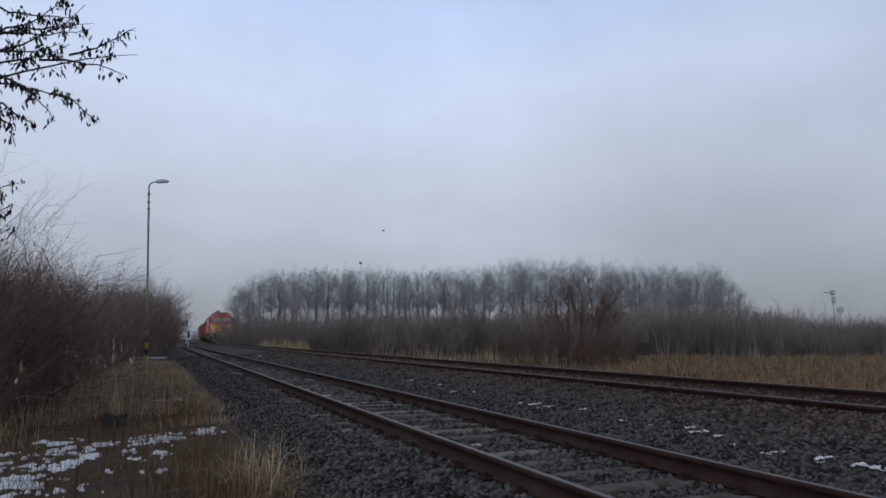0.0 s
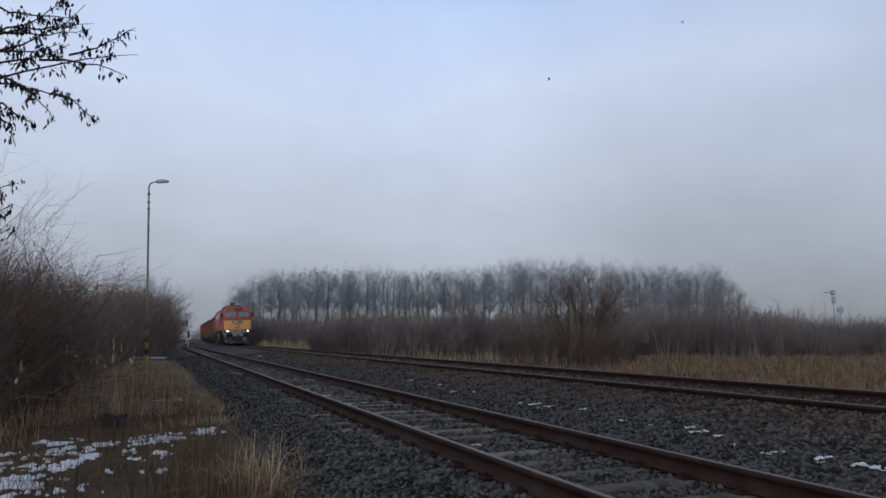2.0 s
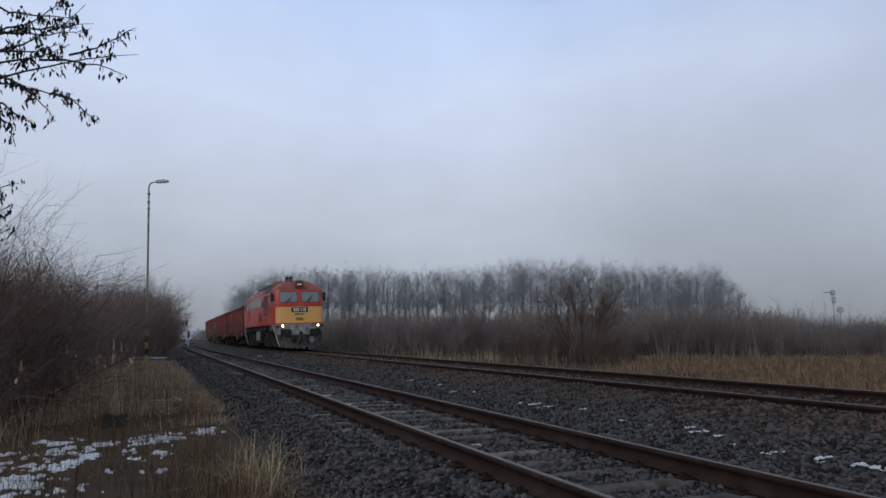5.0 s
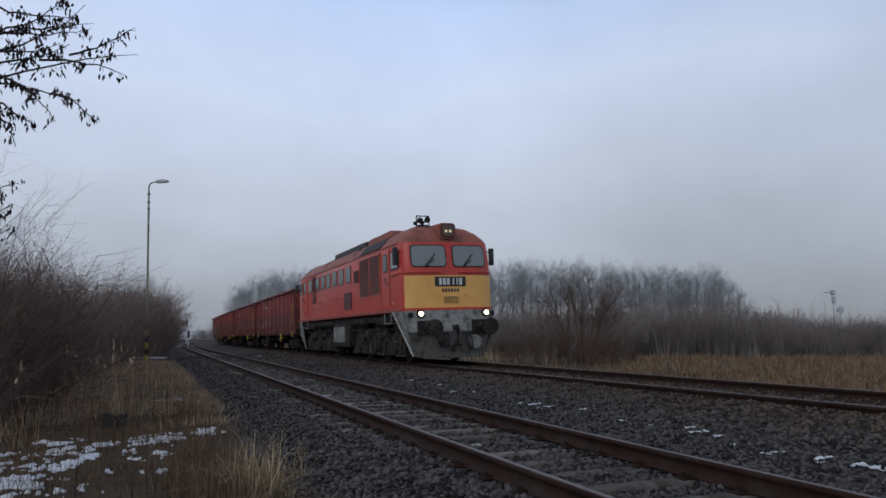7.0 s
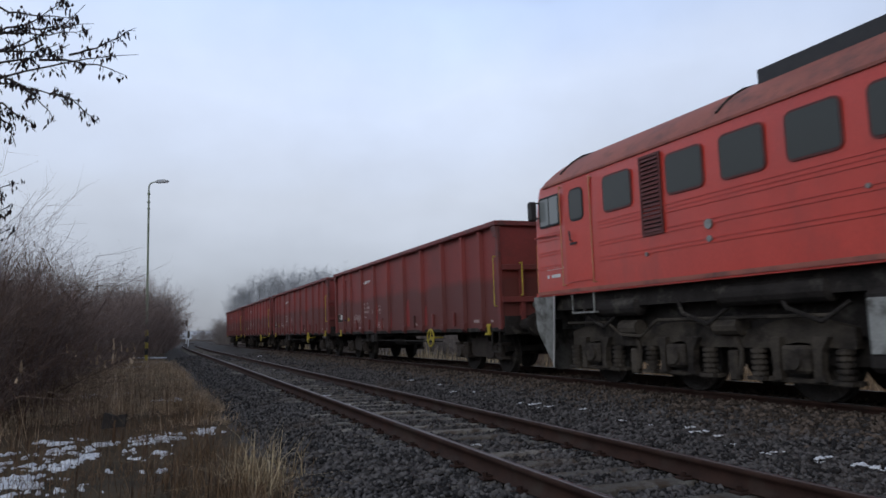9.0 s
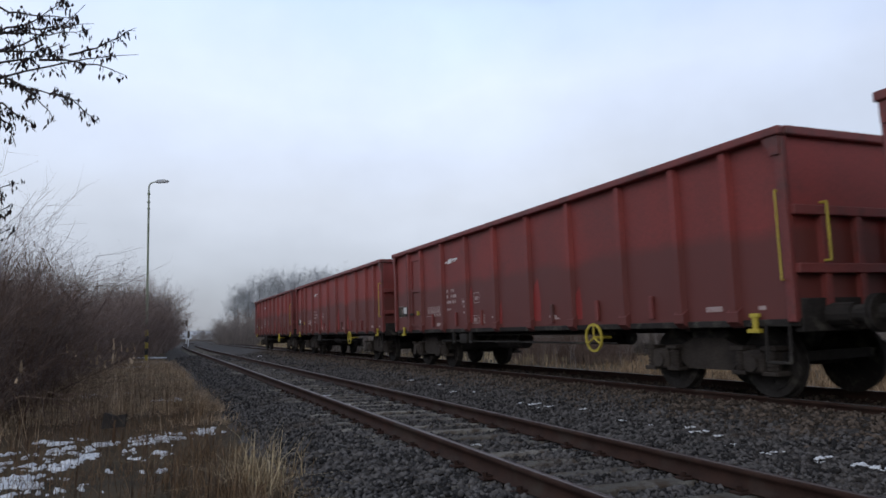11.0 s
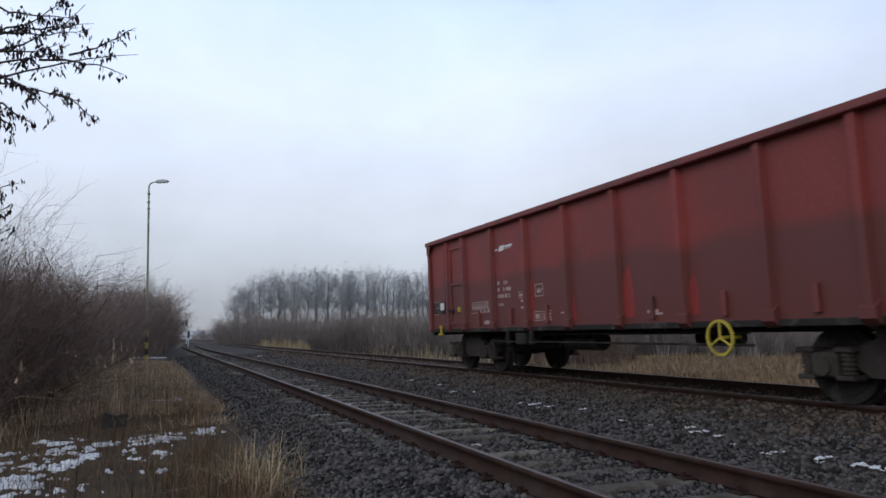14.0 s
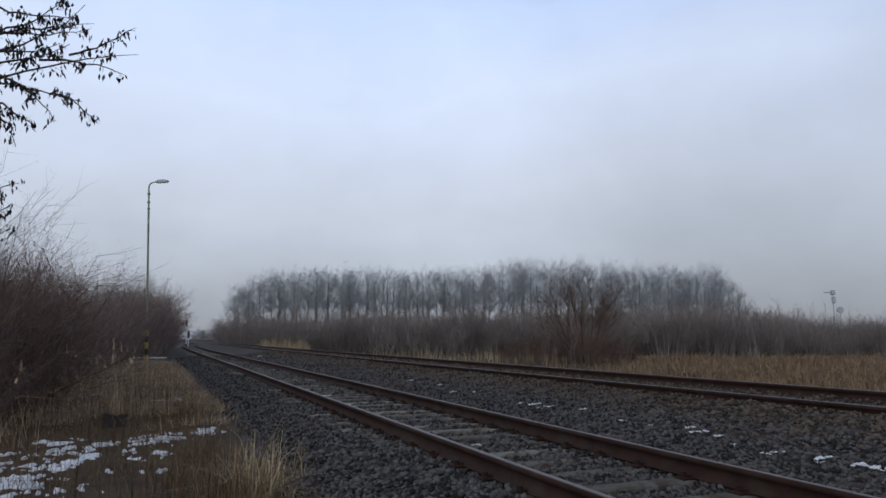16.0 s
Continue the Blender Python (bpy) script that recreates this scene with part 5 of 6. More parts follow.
        # pressed lines along the wall
        for z in (2.72, 2.66, 2.60, 2.38, 2.32, 2.12, 2.06):
            spans = [(0.55, 1.35), (14.95, 15.75)] + ([(5.0, 13.8)] if z > 2.45 else [(2.5 if z < 2.15 else 5.0, 5.98), (7.08, 13.8)])
            for c0, c1 in spans:
                part("pressed_line", side_plate(bmesh.new(), c0, c1, z, z + 0.022, 0.0, 0.010, side), M_RED, loco)
        bm = bmesh.new()
        for b, z, w, hgt in ((15.5, 2.05, 0.09, 0.035), (15.35, 2.05, 0.09, 0.035), (15.2, 2.05, 0.12, 0.035), (15.02, 2.05, 0.09, 0.035), (15.5, 1.90, 0.07, 0.06), (15.35, 1.90, 0.3, 0.06), (1.25, 1.83, 0.05, 0.09), (14.4, 1.84, 0.06, 0.05)):
            side_plate(bm, b - w, b, z, z + hgt, 0.002, 0.003, side)
        tagged(part("white_bars", bm, M_WHITE, loco), kind="stuff")
        for b, z, r in ((11.3, 2.32, 0.07), (11.3, 2.12, 0.045), (9.0, 2.38, 0.03), (12.6, 2.05, 0.03), (8.2, 2.36, 0.04)):
            part("filler_cap", rod(bmesh.new(), (8.15 - b, side * 1.47, z), (8.15 - b, side * 1.50, z), r, 10), M_GREY, loco)
        # slanted louvred roof panel over the big grille
        for i in range(5):
            b0 = 2.55 + i * 0.5
            bm = bmesh.new()
            lo3, hi3 = (side * 1.43, 3.695), (side * 1.155, 4.005)
            prism(bm, [(lo3[0], lo3[1]), (hi3[0], hi3[1]), (hi3[0], hi3[1] + 0.02), (lo3[0] + side * 0.012, lo3[1] + 0.02)], "x", 8.15 - b0 - 0.44, 8.15 - b0)
            part("roof_louvre", bm, M_RUBBER, loco, "dark louvred roof window")
    # roof equipment
    bm = bmesh.new()
    prism(bm, [(0.2, 4.15), (0.2, 4.29), (0.5, 4.385), (2.9, 4.385), (3.3, 4.33), (3.3, 4.15)], "y", -0.85, 0.85)
    bmesh.ops.bevel(bm, geom=list(bm.edges), offset=0.03, segments=1, affect="EDGES")
    x = bm.verts
    for v in bm.verts:
        v.co.x += 2.1
    part("radiator_housing", bm, M_ROOF, loco, "dusty radiator fan housing on the roof")
    bm = bmesh.new()
    box(bm, -2.6, 2.0, -0.70, 0.70, 4.20, 4.44, 0.06)
    for k in range(4):
        rod(bm, (-2.0 + k * 1.15, 0, 4.42), (-2.0 + k * 1.15, 0, 4.46), 0.34, 14)
    part("roof_hatch", bm, M_ROOF, loco, "long raised roof hatches")
    for sy in (-1, 1):
        bm = bmesh.new()
        box(bm, -2.7, 2.05, sy * 0.80 - 0.07, sy * 0.80 + 0.07, 4.15, 4.36)
        part("walkway", bm, M_BLACK, loco)
    for xx in (-3.05, -7.0, 5.3, 1.85):
        bm = bmesh.new()
        for k in range(10):
            y0, y1 = -1.3 + 2.6 * k / 10, -1.3 + 2.6 * (k + 1) / 10
            z0, z1 = (float(np.interp(abs(y), [0, 0.36, 0.70, 0.95, 1.16, 1.34], [4.333, 4.325, 4.245, 4.12, 3.96, 3.78])) + 0.012 for y in (y0, y1))
            rod(bm, (xx, y0, z0), (xx, y1, z1), 0.022, 5)
        part("roof_seam", bm, M_DARK, loco)
    bm = bmesh.new()
    box(bm, 6.62, 7.12, -0.64, -0.28, 4.14, 4.24)
    for y, x0 in ((-0.56, 6.62), (-0.36, 6.72)):
        rod(bm, (x0, y, 4.40), (x0 + 0.26, y, 4.41), 0.03, 8, 0.035)
        rod(bm, (x0 + 0.26, y, 4.41), (x0 + 0.46, y, 4.42), 0.035, 12, 0.10)
        rod(bm, (x0 - 0.03, y, 4.40), (x0 + 0.02, y, 4.40), 0.065, 10)
        rod(bm, (x0 + 0.1, y, 4.2), (x0 + 0.1, y, 4.41), 0.022, 6)
    for a, b in (((7.06, -0.68, 4.2), (7.06, -0.68, 4.56)), ((7.06, -0.26, 4.2), (7.06, -0.26, 4.56)), ((7.06, -0.68, 4.56), (7.06, -0.26, 4.56)), ((7.06, -0.68, 4.27), (7.06, -0.26, 4.27))):
        rod(bm, a, b, 0.018, 6)
    part("air_horn", bm, M_DARK, loco, "dark air horns on a bracket")
    # underframe, tanks and gear
    bm = bmesh.new()
    box(bm, -7.75, 7.75, -1.30, 1.30, 1.30, 1.58)
    box(bm, -6.9, 6.9, -1.0, 1.0, 0.80, 1.32)
    box(bm, -2.2, 2.0, -0.9, 0.9, 0.45, 1.35)
    part("underframe", bm, M_DARK, loco)
    for side in (-1, 1):
        bm = bmesh.new()
        box(bm, -1.15, 1.25, min(side * 0.85, side * 1.36), max(side * 0.85, side * 1.36), 0.42, 1.32, 0.06)
        tank = part("fuel_tank", bm, M_DARK, loco, "dirty fuel tank between the bogies")
        for k in range(3):
            bm = bmesh.new()
            box(bm, -1.08 + k * 0.60, -0.55 + k * 0.60, min(side * 1.355, side * 1.385), max(side * 1.355, side * 1.385), 0.62, 1.22, 0.01)
            part("battery_cover", bm, M_GREY, tank, "worn pale grey battery cover")
        for x0, x1, z in ((1.9, 3.4, 1.36), (-3.2, -1.6, 1.36), (4.9, 5.9, 1.30), (-6.0, -5.0, 1.30)):
            bm = bmesh.new()
            rod(bm, (x0, side * 1.22, z), (x1, side * 1.22, z), 0.16, 14)
            for xe, dx in ((x0, -0.05), (x1, 0.05)):
                rod(bm, (xe, side * 1.22, z), (xe + dx, side * 1.22, z), 0.16 if dx > 0 else 0.09, 14, 0.09 if dx > 0 else 0.16)
            part("air_reservoir", bm, M_DARK, loco)
        for x0 in (-6.6, -4.2, -2.4, 2.3, 4.4, 6.3):
            bm = bmesh.new()
            pipe(bm, [(x0, side * 1.25, 1.5), (x0 + 0.25, side * 1.32, 1.15), (x0 + 0.7, side * 1.3, 0.98), (x0 + 1.0, side * 1.2, 1.2)], 0.028)
            part("air_pipe", bm, M_DARK, loco)
    for x in (4.30, -4.30):
        loco_bogie(loco, x)


def wagon_bogie(wagon, x):
    bm = bmesh.new()
    for sy in (-1, 1):
        y = sy * 1.02
        prism(bm, [(-1.25, 0.62), (-1.25, 0.48), (-0.62, 0.50), (-0.42, 0.34), (0.42, 0.34), (0.62, 0.50), (1.25, 0.48), (1.25, 0.62), (0.6, 0.66), (0.3, 0.78), (-0.3, 0.78), (-0.6, 0.66)], "y",
              min(y, y - sy * 0.10), max(y, y - sy * 0.10))
        for a in (-0.9, 0.9):
            box(bm, a - 0.17, a + 0.17, min(y, y + sy * 0.13), max(y, y + sy * 0.13), 0.33, 0.62, 0.03)
            rod(bm, (a, y + sy * 0.1, 0.46), (a, y + sy * 0.17, 0.46), 0.11, 12)
            for dx in (-0.26, 0.26):
                spring(bm, a + dx, y + sy * 0.03, 0.36, 0.62, 0.085)
                box(bm, a + dx - 0.12, a + dx + 0.12, y - 0.12, y + 0.12, 0.30, 0.36, 0.01)
                box(bm, a + dx - 0.12, a + dx + 0.12, y - 0.12, y + 0.12, 0.62, 0.68, 0.01)
    bo = part("bogie", bm, M_WGEAR, wagon, "dark two-axle bogie with coil springs")
    bo.location = (x, 0, 0)
    core = bmesh.new()
    box(core, -0.35, 0.35, -1.0, 1.0, 0.55, 0.92, 0.03)
    for e in (-1.25, 1.25):
        box(core, e - 0.06, e + 0.06, -1.0, 1.0, 0.48, 0.60)
    part("bolster", core, M_DARK, bo)
    for a in (-0.9, 0.9):
        wheelset(bo, a, 0.46)


def build_wagon():
    wagon = empty("open_wagon")
    tagged(wagon, "oxide red high-sided open freight wagon with grimy ribbed walls", "wagon", "wagons of the train")
    L, T = 7.25, 3.33

    def X(b):
        return L - b
    posts = [0.95, 1.95, 3.25, 4.75, 6.25, 7.75, 9.25, 10.75, 12.25, 13.25]
    for side in (-1, 1):
        ya, yb = sorted((side * 1.345, side * 1.375))
        part("side_wall", box(bmesh.new(), -L, L, ya, yb, 1.02, T - 0.06), M_WAGON, wagon)
        bm = bmesh.new()
        ya, yb = sorted((side * 1.32, side * 1.51))
        box(bm, -L - 0.02, L + 0.02, ya, yb, T - 0.11, T, 0.015)
        part("top_rim", bm, M_WAGON_RIM, wagon)
        for b in posts:
            bm = bmesh.new()
            x = X(b)
            w = 0.055
            y0 = side * 1.374
            prism(bm, [(x - w * 1.5, y0), (x + w * 1.5, y0), (x + w, y0 + side * 0.085), (x - w, y0 + side * 0.085)], "z", 1.05, T - 0.112)
            prism(bm, [(y0, 0.92), (y0 + side * 0.10, 1.0), (y0 + side * 0.10, 1.12), (y0, 1.2)], "x", x - 0.10, x + 0.10)
            part("wall_post", bm, M_WAGON, wagon)
        for b in (0.06, 2 * L - 0.06):
            bm = bmesh.new()
            ya, yb = sorted((side * 1.375, side * 1.45))
            box(bm, X(b) - 0.06, X(b) + 0.06, ya, yb, 0.98, T - 0.112, 0.01)
            part("corner_post", bm, M_WAGON_RIM, wagon)
        bm = bmesh.new()
        ya, yb = sorted((side * 1.30, side * 1.40))
        box(bm, -L, L, ya, yb, 0.93, 1.02, 0.01)
        part("sill", bm, M_DARK, wagon)
        # low brackets and hinge blocks
        for b in (2.6, 5.45, 8.5, 9.95, 4.0, 11.5):
            bm = bmesh.new()
            y0 = side * 1.376
            box(bm, X(b) - 0.04, X(b) + 0.04, min(y0, y0 + side * 0.06), max(y0, y0 + side * 0.06), 1.08, 1.42, 0.01)
            part("stake_bracket", bm, M_WAGON_RIM, wagon)
        # end door
        bm = bmesh.new()
        y0 = side * 1.376
        for b0, b1, z0, z1 in ((12.36, 12.44, 1.12, 3.05), (13.04, 13.12, 1.12, 3.05), (12.44, 13.04, 2.97, 3.05), (12.44, 13.04, 2.08, 2.15), (12.44, 13.04, 1.12, 1.2)):
            box(bm, X(b1), X(b0), min(y0, y0 + side * 0.035), max(y0, y0 + side * 0.035), z0, z1)
        door = part("wall_door", bm, M_WAGON, wagon, "framed steel side door")
        bm = bmesh.new()
        rod(bm, (X(13.34), side * 1.43, 1.1), (X(13.34), side * 1.43, 3.05), 0.025, 6)
        box(bm, X(13.4), X(12.9), min(side * 1.41, side * 1.44), max(side * 1.41, side * 1.44), 1.44, 1.49)
        part("door_bar", bm, M_DARK, door)
        part("door_latch", box(bmesh.new(), X(12.62), X(12.52), min(side * 1.39, side * 1.44), max(side * 1.39, side * 1.44), 1.42, 1.54), M_YELLOW, door)
        # fresh paint beside some posts
        y0 = side * 1.3765
        for b, w, z0, z1 in ((9.10, 0.10, 1.15, 2.0), (9.40, 0.06, 1.1, 1.7), (6.05, 0.16, 1.12, 1.95), (4.6, 0.12, 1.12, 1.7), (7.6, 0.06, 1.1, 1.6)):
            bm = bmesh.new()
            prism(bm, [(X(b) - w, z0), (X(b) + w * 0.9, z0), (X(b) + w, (z0 + z1) / 2), (X(b) + w * 0.5, z1), (X(b) - w * 0.4, z1 - 0.12), (X(b) - w * 0.8, (z0 + z1) / 2)], "y", *sorted((y0, y0 + side * 0.003)))
            part("touched_up_paint", bm, M_PATCH, wagon, "brighter red touched-up paint")
        # markings
        y1 = side * 1.3775

        def bars(name, rows, material):
            bm = bmesh.new()
            for b, z, w, h in rows:
                xx = X(b) if side < 0 else -X(b)
                box(bm, xx, xx + w, min(y1, y1 + side * 0.002), max(y1, y1 + side * 0.002), z, z + h)
            tagged(part(name, bm, material, wagon), kind="stuff")
        bars("white_bars", [(10.56, 1.93, 0.09, 0.08), (10.56, 1.79, 0.09, 0.08), (10.30, 1.79, 0.05, 0.08), (10.21, 1.81, 0.03, 0.03), (10.16, 1.79, 0.20, 0.08), (10.56, 1.65, 0.05, 0.08), (10.49, 1.65, 0.05, 0.08), (10.42, 1.65, 0.05, 0.08), (10.35, 1.65, 0.05, 0.08), (10.24, 1.65, 0.05, 0.08), (10.17, 1.65, 0.05, 0.08), (10.05, 1.65, 0.05, 0.08)], M_DIMWHITE)
        bars("white_bars", [(11.92, 1.52, 0.90, 0.012), (11.92, 1.44, 1.0, 0.012), (11.98, 1.36, 1.05, 0.012), (11.92, 1.60, 0.90, 0.012)]
             + [(11.9 + 0.0 - k * 0.11, 1.46, 0.07, 0.05) for k in range(8)] + [(11.9 - k * 0.13, 1.54, 0.05, 0.045) for k in range(7)] + [(11.5 - k * 0.2, 1.38, 0.1, 0.04) for k in range(3)], M_DIMWHITE)
        bars("white_bars", [(9.65, 1.72, 0.36, 0.012), (9.65, 1.60, 0.36, 0.012), (9.62, 1.64, 0.30, 0.05), (9.55, 1.52, 0.18, 0.05), (9.55, 1.38, 0.2, 0.05)], M_DIMWHITE)
        bars("white_bars", [(8.95, 1.83, 0.30, 0.014), (8.95, 1.60, 0.30, 0.014), (8.95, 1.60, 0.014, 0.23), (8.664, 1.60, 0.014, 0.244), (8.88, 1.67, 0.10, 0.08), (8.76, 1.67, 0.04, 0.08)], M_DIMWHITE)
        bars("white_bars", [(9.05, 1.30, 0.30, 0.014), (9.05, 1.13, 0.30, 0.014), (9.05, 1.13, 0.014, 0.17), (8.76, 1.13, 0.014, 0.17), (8.70, 1.30, 0.34, 0.014), (8.70, 1.13, 0.34, 0.014), (8.68, 1.16, 0.12, 0.05), (8.68, 1.23, 0.28, 0.04), (8.52, 1.16, 0.12, 0.05), (8.98, 1.17, 0.16, 0.09)], M_DIMWHITE)
        bars("white_bars", [(11.28, 1.10, 0.26, 0.08), (8.05, 1.24, 0.26, 0.03), (7.85, 1.12, 0.09, 0.09), (1.5, 1.14, 0.30, 0.07), (0.6, 1.14, 0.12, 0.05), (5.6, 1.17, 0.26, 0.05), (5.45, 1.14, 0.2, 0.03)], M_DIMWHITE)
        # dark label field with a white cross, and a paper in its holder
        lo_x, hi_x = (X(14.32), X(13.86)) if side < 0 else (-X(13.86), -X(14.32))
        field = part("label_field", box(bmesh.new(), lo_x, hi_x, min(y1, y1 + side * 0.002), max(y1, y1 + side * 0.002), 1.40, 1.72), M_GEAR, wagon, "dark label field with white lines")
        bm = bmesh.new()
        yl = sorted((y1 + side * 0.002, y1 + side * 0.004))
        for c0, c1, d0, d1 in ((0.0, 1.0, 0.0, 0.03), (0.0, 1.0, 0.97, 1.0), (0.45, 1.0, 0.48, 0.51), (0.72, 0.745, 0.2, 0.8)):
            box(bm, lo_x + (hi_x - lo_x) * c0, lo_x + (hi_x - lo_x) * c1, yl[0], yl[1], 1.40 + 0.32 * d0, 1.40 + 0.32 * d1)
        tagged(part("white_bars", bm, M_DIMWHITE, field), kind="stuff")
        lo_x, hi_x = (X(13.82), X(13.50)) if side < 0 else (-X(13.50), -X(13.82))
        holder = part("label_holder", box(bmesh.new(), lo_x, hi_x, min(y1, y1 + side * 0.03), max(y1, y1 + side * 0.03), 1.42, 1.70, 0.01), M_DARK, wagon)
        part("paper", box(bmesh.new(), lo_x + 0.03, hi_x - 0.03, min(y1 + side * 0.03, y1 + side * 0.033), max(y1 + side * 0.03, y1 + side * 0.033), 1.50, 1.68), M_WHITE, holder, "white paper label")
        # gussets under the rim at both corners
        for e in (-1, 1):
            bm = bmesh.new()
            prism(bm, [(e * (L - 0.02), T - 0.112), (e * (L - 0.26), T - 0.112), (e * (L - 0.14), T - 0.34), (e * (L - 0.02), T - 0.34)], "y", *sorted((side * 1.452, side * 1.478)))
            part("corner_gusset", bm, M_WAGON_RIM, wagon)
        # operator's emblem as plain shapes
        bm = bmesh.new()
        e = X(10.62) if side < 0 else -X(10.62)
        ys = sorted((y1, y1 + side * 0.002))
        prism(bm, [(e + 0.000, 2.686), (e + 0.143, 2.691), (e + 0.143, 2.720), (e + 0.000, 2.716)], "y", *ys)
        prism(bm, [(e + 0.168, 2.653), (e + 0.403, 2.665), (e + 0.454, 2.779), (e + 0.218, 2.766)], "y", *ys)
        prism(bm, [(e + 0.462, 2.712), (e + 0.790, 2.720), (e + 0.790, 2.766), (e + 0.462, 2.758)], "y", *ys)
        prism(bm, [(e + 0.454, 2.682), (e + 0.722, 2.686), (e + 0.722, 2.699), (e + 0.454, 2.695)], "y", *ys)
        part("emblem", bm, M_WHITE, wagon, "worn white emblem")
        tx = (X(10.30), X(10.56)) if side < 0 else (-X(10.30), -X(10.56))
        lettering("lettering", "TEN", 0.115, M_DIMWHITE, wagon, on_side(tx[0] if side < 0 else -tx[0], 1.93, side, 1.379))
        lettering("lettering", "Eanos", 0.11, M_DIMWHITE, wagon, on_side(tx[1] if side < 0 else -tx[1], 1.48, side, 1.379))
        # yellow fittings
        bm = bmesh.new()
        bmesh.ops.create_cone(bm, cap_ends=False, segments=24, radius1=0.24, radius2=0.24, depth=0.03, matrix=Matrix.Rotation(math.pi / 2, 4, "X"))
        bmesh.ops.solidify(bm, geom=list(bm.faces), thickness=0.035)
        for k in range(3):
            a = radians(90 + 120 * k)
            rod(bm, (0, 0, 0), (0.23 * math.cos(a), 0, 0.23 * math.sin(a)), 0.018, 6)
        rod(bm, (0, 0, 0), (0, -side * 0.35, 0), 0.025, 6)
        hw = part("brake_handwheel", bm, M_YELLOW, wagon, "yellow three-spoked brake handwheel")
        hw.location = (X(4.05), side * 1.47, 0.80)
        for b in (0.62, 13.72):
            bm = bmesh.new()
            y0 = side * 1.41
            box(bm, X(b) - 0.07, X(b) + 0.07, min(y0, y0 + side * 0.04), max(y0, y0 + side * 0.04), 1.05, 1.10)
            box(bm, X(b) - 0.03, X(b) + 0.03, min(y0, y0 + side * 0.04), max(y0, y0 + side * 0.04), 0.90, 1.06)
            box(bm, X(b) - 0.09, X(b) + 0.09, min(y0, y0 + side * 0.07), max(y0, y0 + side * 0.07), 0.86, 0.91)
            part("tow_hook", bm, M_YELLOW, wagon, "yellow rope hook")
    # ends
    for end in (1, -1):
        bm = bmesh.new()
        box(bm, *sorted((end * (L - 0.06), end * (L - 0.03))), -1.345, 1.345, 1.0, T - 0.08)
        part("end_wall", bm, M_WAGON, wagon)
        bm = bmesh.new()
        for z in (1.55, 2.25):
            box(bm, *sorted((end * (L - 0.03), end * (L + 0.06))), -1.38, 1.38, z, z + 0.12, 0.01)
        for y in (-0.9, -0.3, 0.3, 0.9):
            box(bm, *sorted((end * (L - 0.03), end * (L + 0.05))), y - 0.05, y + 0.05, 1.0, 2.25)
        part("end_stiffener", bm, M_WAGON_RIM, wagon)
        bm = bmesh.new()
        box(bm, *sorted((end * (L - 0.09), end * (L + 0.05))), -1.40, 1.40, T - 0.112, T, 0.015)
        part("top_rim", bm, M_WAGON_RIM, wagon)
        bm = bmesh.new()
        box(bm, *sorted((end * (L - 0.1), end * (L + 0.02))), -1.35, 1.35, 0.86, 1.26, 0.01)
        part("headstock", bm, M_DARK, wagon)
        buffers(wagon, end * (L + 0.02), end * 0.84, 0.22)
        bm = bmesh.new()
        box(bm, *sorted((end * L, end * (L + 0.42))), -0.05, 0.05, 0.98, 1.1, 0.015)
        pipe(bm, [(end * (L + 0.35), 0, 1.05), (end * (L + 0.5), 0, 0.85), (end * (L + 0.6), 0, 0.95)], 0.03)
        pipe(bm, [(end * L, 0.3, 0.9), (end * (L + 0.25), 0.32, 0.7), (end * (L + 0.4), 0.2, 0.55)], 0.025)
        part("coupling", bm, M_DARK, wagon, "dark screw coupling and hose")
        for sy in (-1, 1):
            bm = bmesh.new()
            x = end * (L - 0.12)
            if (end > 0) == (sy < 0):
                pipe(bm, [(x, sy * 1.45, 2.55), (x + end * 0.05, sy * 1.54, 2.55), (x + end * 0.05, sy * 1.54, 1.48), (x, sy * 1.45, 1.48)], 0.012)
                part("grab_rail", bm, M_YELLOW, wagon, "yellow corner grab rail")
                bm = bmesh.new()
                pipe(bm, [(end * (L + 0.05), sy * 0.95, 2.4), (end * (L + 0.14), sy * 0.95, 2.4), (end * (L + 0.14), sy * 0.95, 1.7), (end * (L + 0.05), sy * 0.95, 1.7)], 0.017)
                part("grab_rail", bm, M_YELLOW, wagon, "yellow end grab rail")
                bm = bmesh.new()
                pipe(bm, [(x, sy * 1.42, 0.95), (x, sy * 1.44, 0.5), (x - end * 0.35, sy * 1.44, 0.5), (x - end * 0.35, sy * 1.42, 0.95)], 0.02)
                part("shunter_step", bm, M_DARK, wagon)
            else:
                bm.free()
    # floor and underframe
    part("wagon_floor", box(bmesh.new(), -L + 0.03, L - 0.03, -1.34, 1.34, 1.14, 1.2), M_WAGON_RIM, wagon)
    bm = bmesh.new()
    for y in (-0.35, 0.35):
        box(bm, -L + 0.1, L - 0.1, y - 0.08, y + 0.08, 0.84, 1.12)
    for x in (-3.2, -1.6, 0.0, 1.6, 3.2):
        box(bm, x - 0.06, x + 0.06, -1.32, 1.32, 0.92, 1.12)
    box(bm, -5.6, -5.1, -1.2, 1.2, 0.88, 1.12)
    box(bm, 5.1, 5.6, -1.2, 1.2, 0.88, 1.12)
    part("underframe", bm, M_DARK, wagon)
    bm = bmesh.new()
    rod(bm, (-1.6, -0.7, 0.72), (-0.5, -0.7, 0.72), 0.18, 14)
    rod(bm, (0.6, 0.6, 0.74), (1.5, 0.6, 0.74), 0.15, 14)
    for y in (-1.15, 1.1):
        rod(bm, (-3.4, y, 0.86), (3.4, y, 0.86), 0.022, 6)
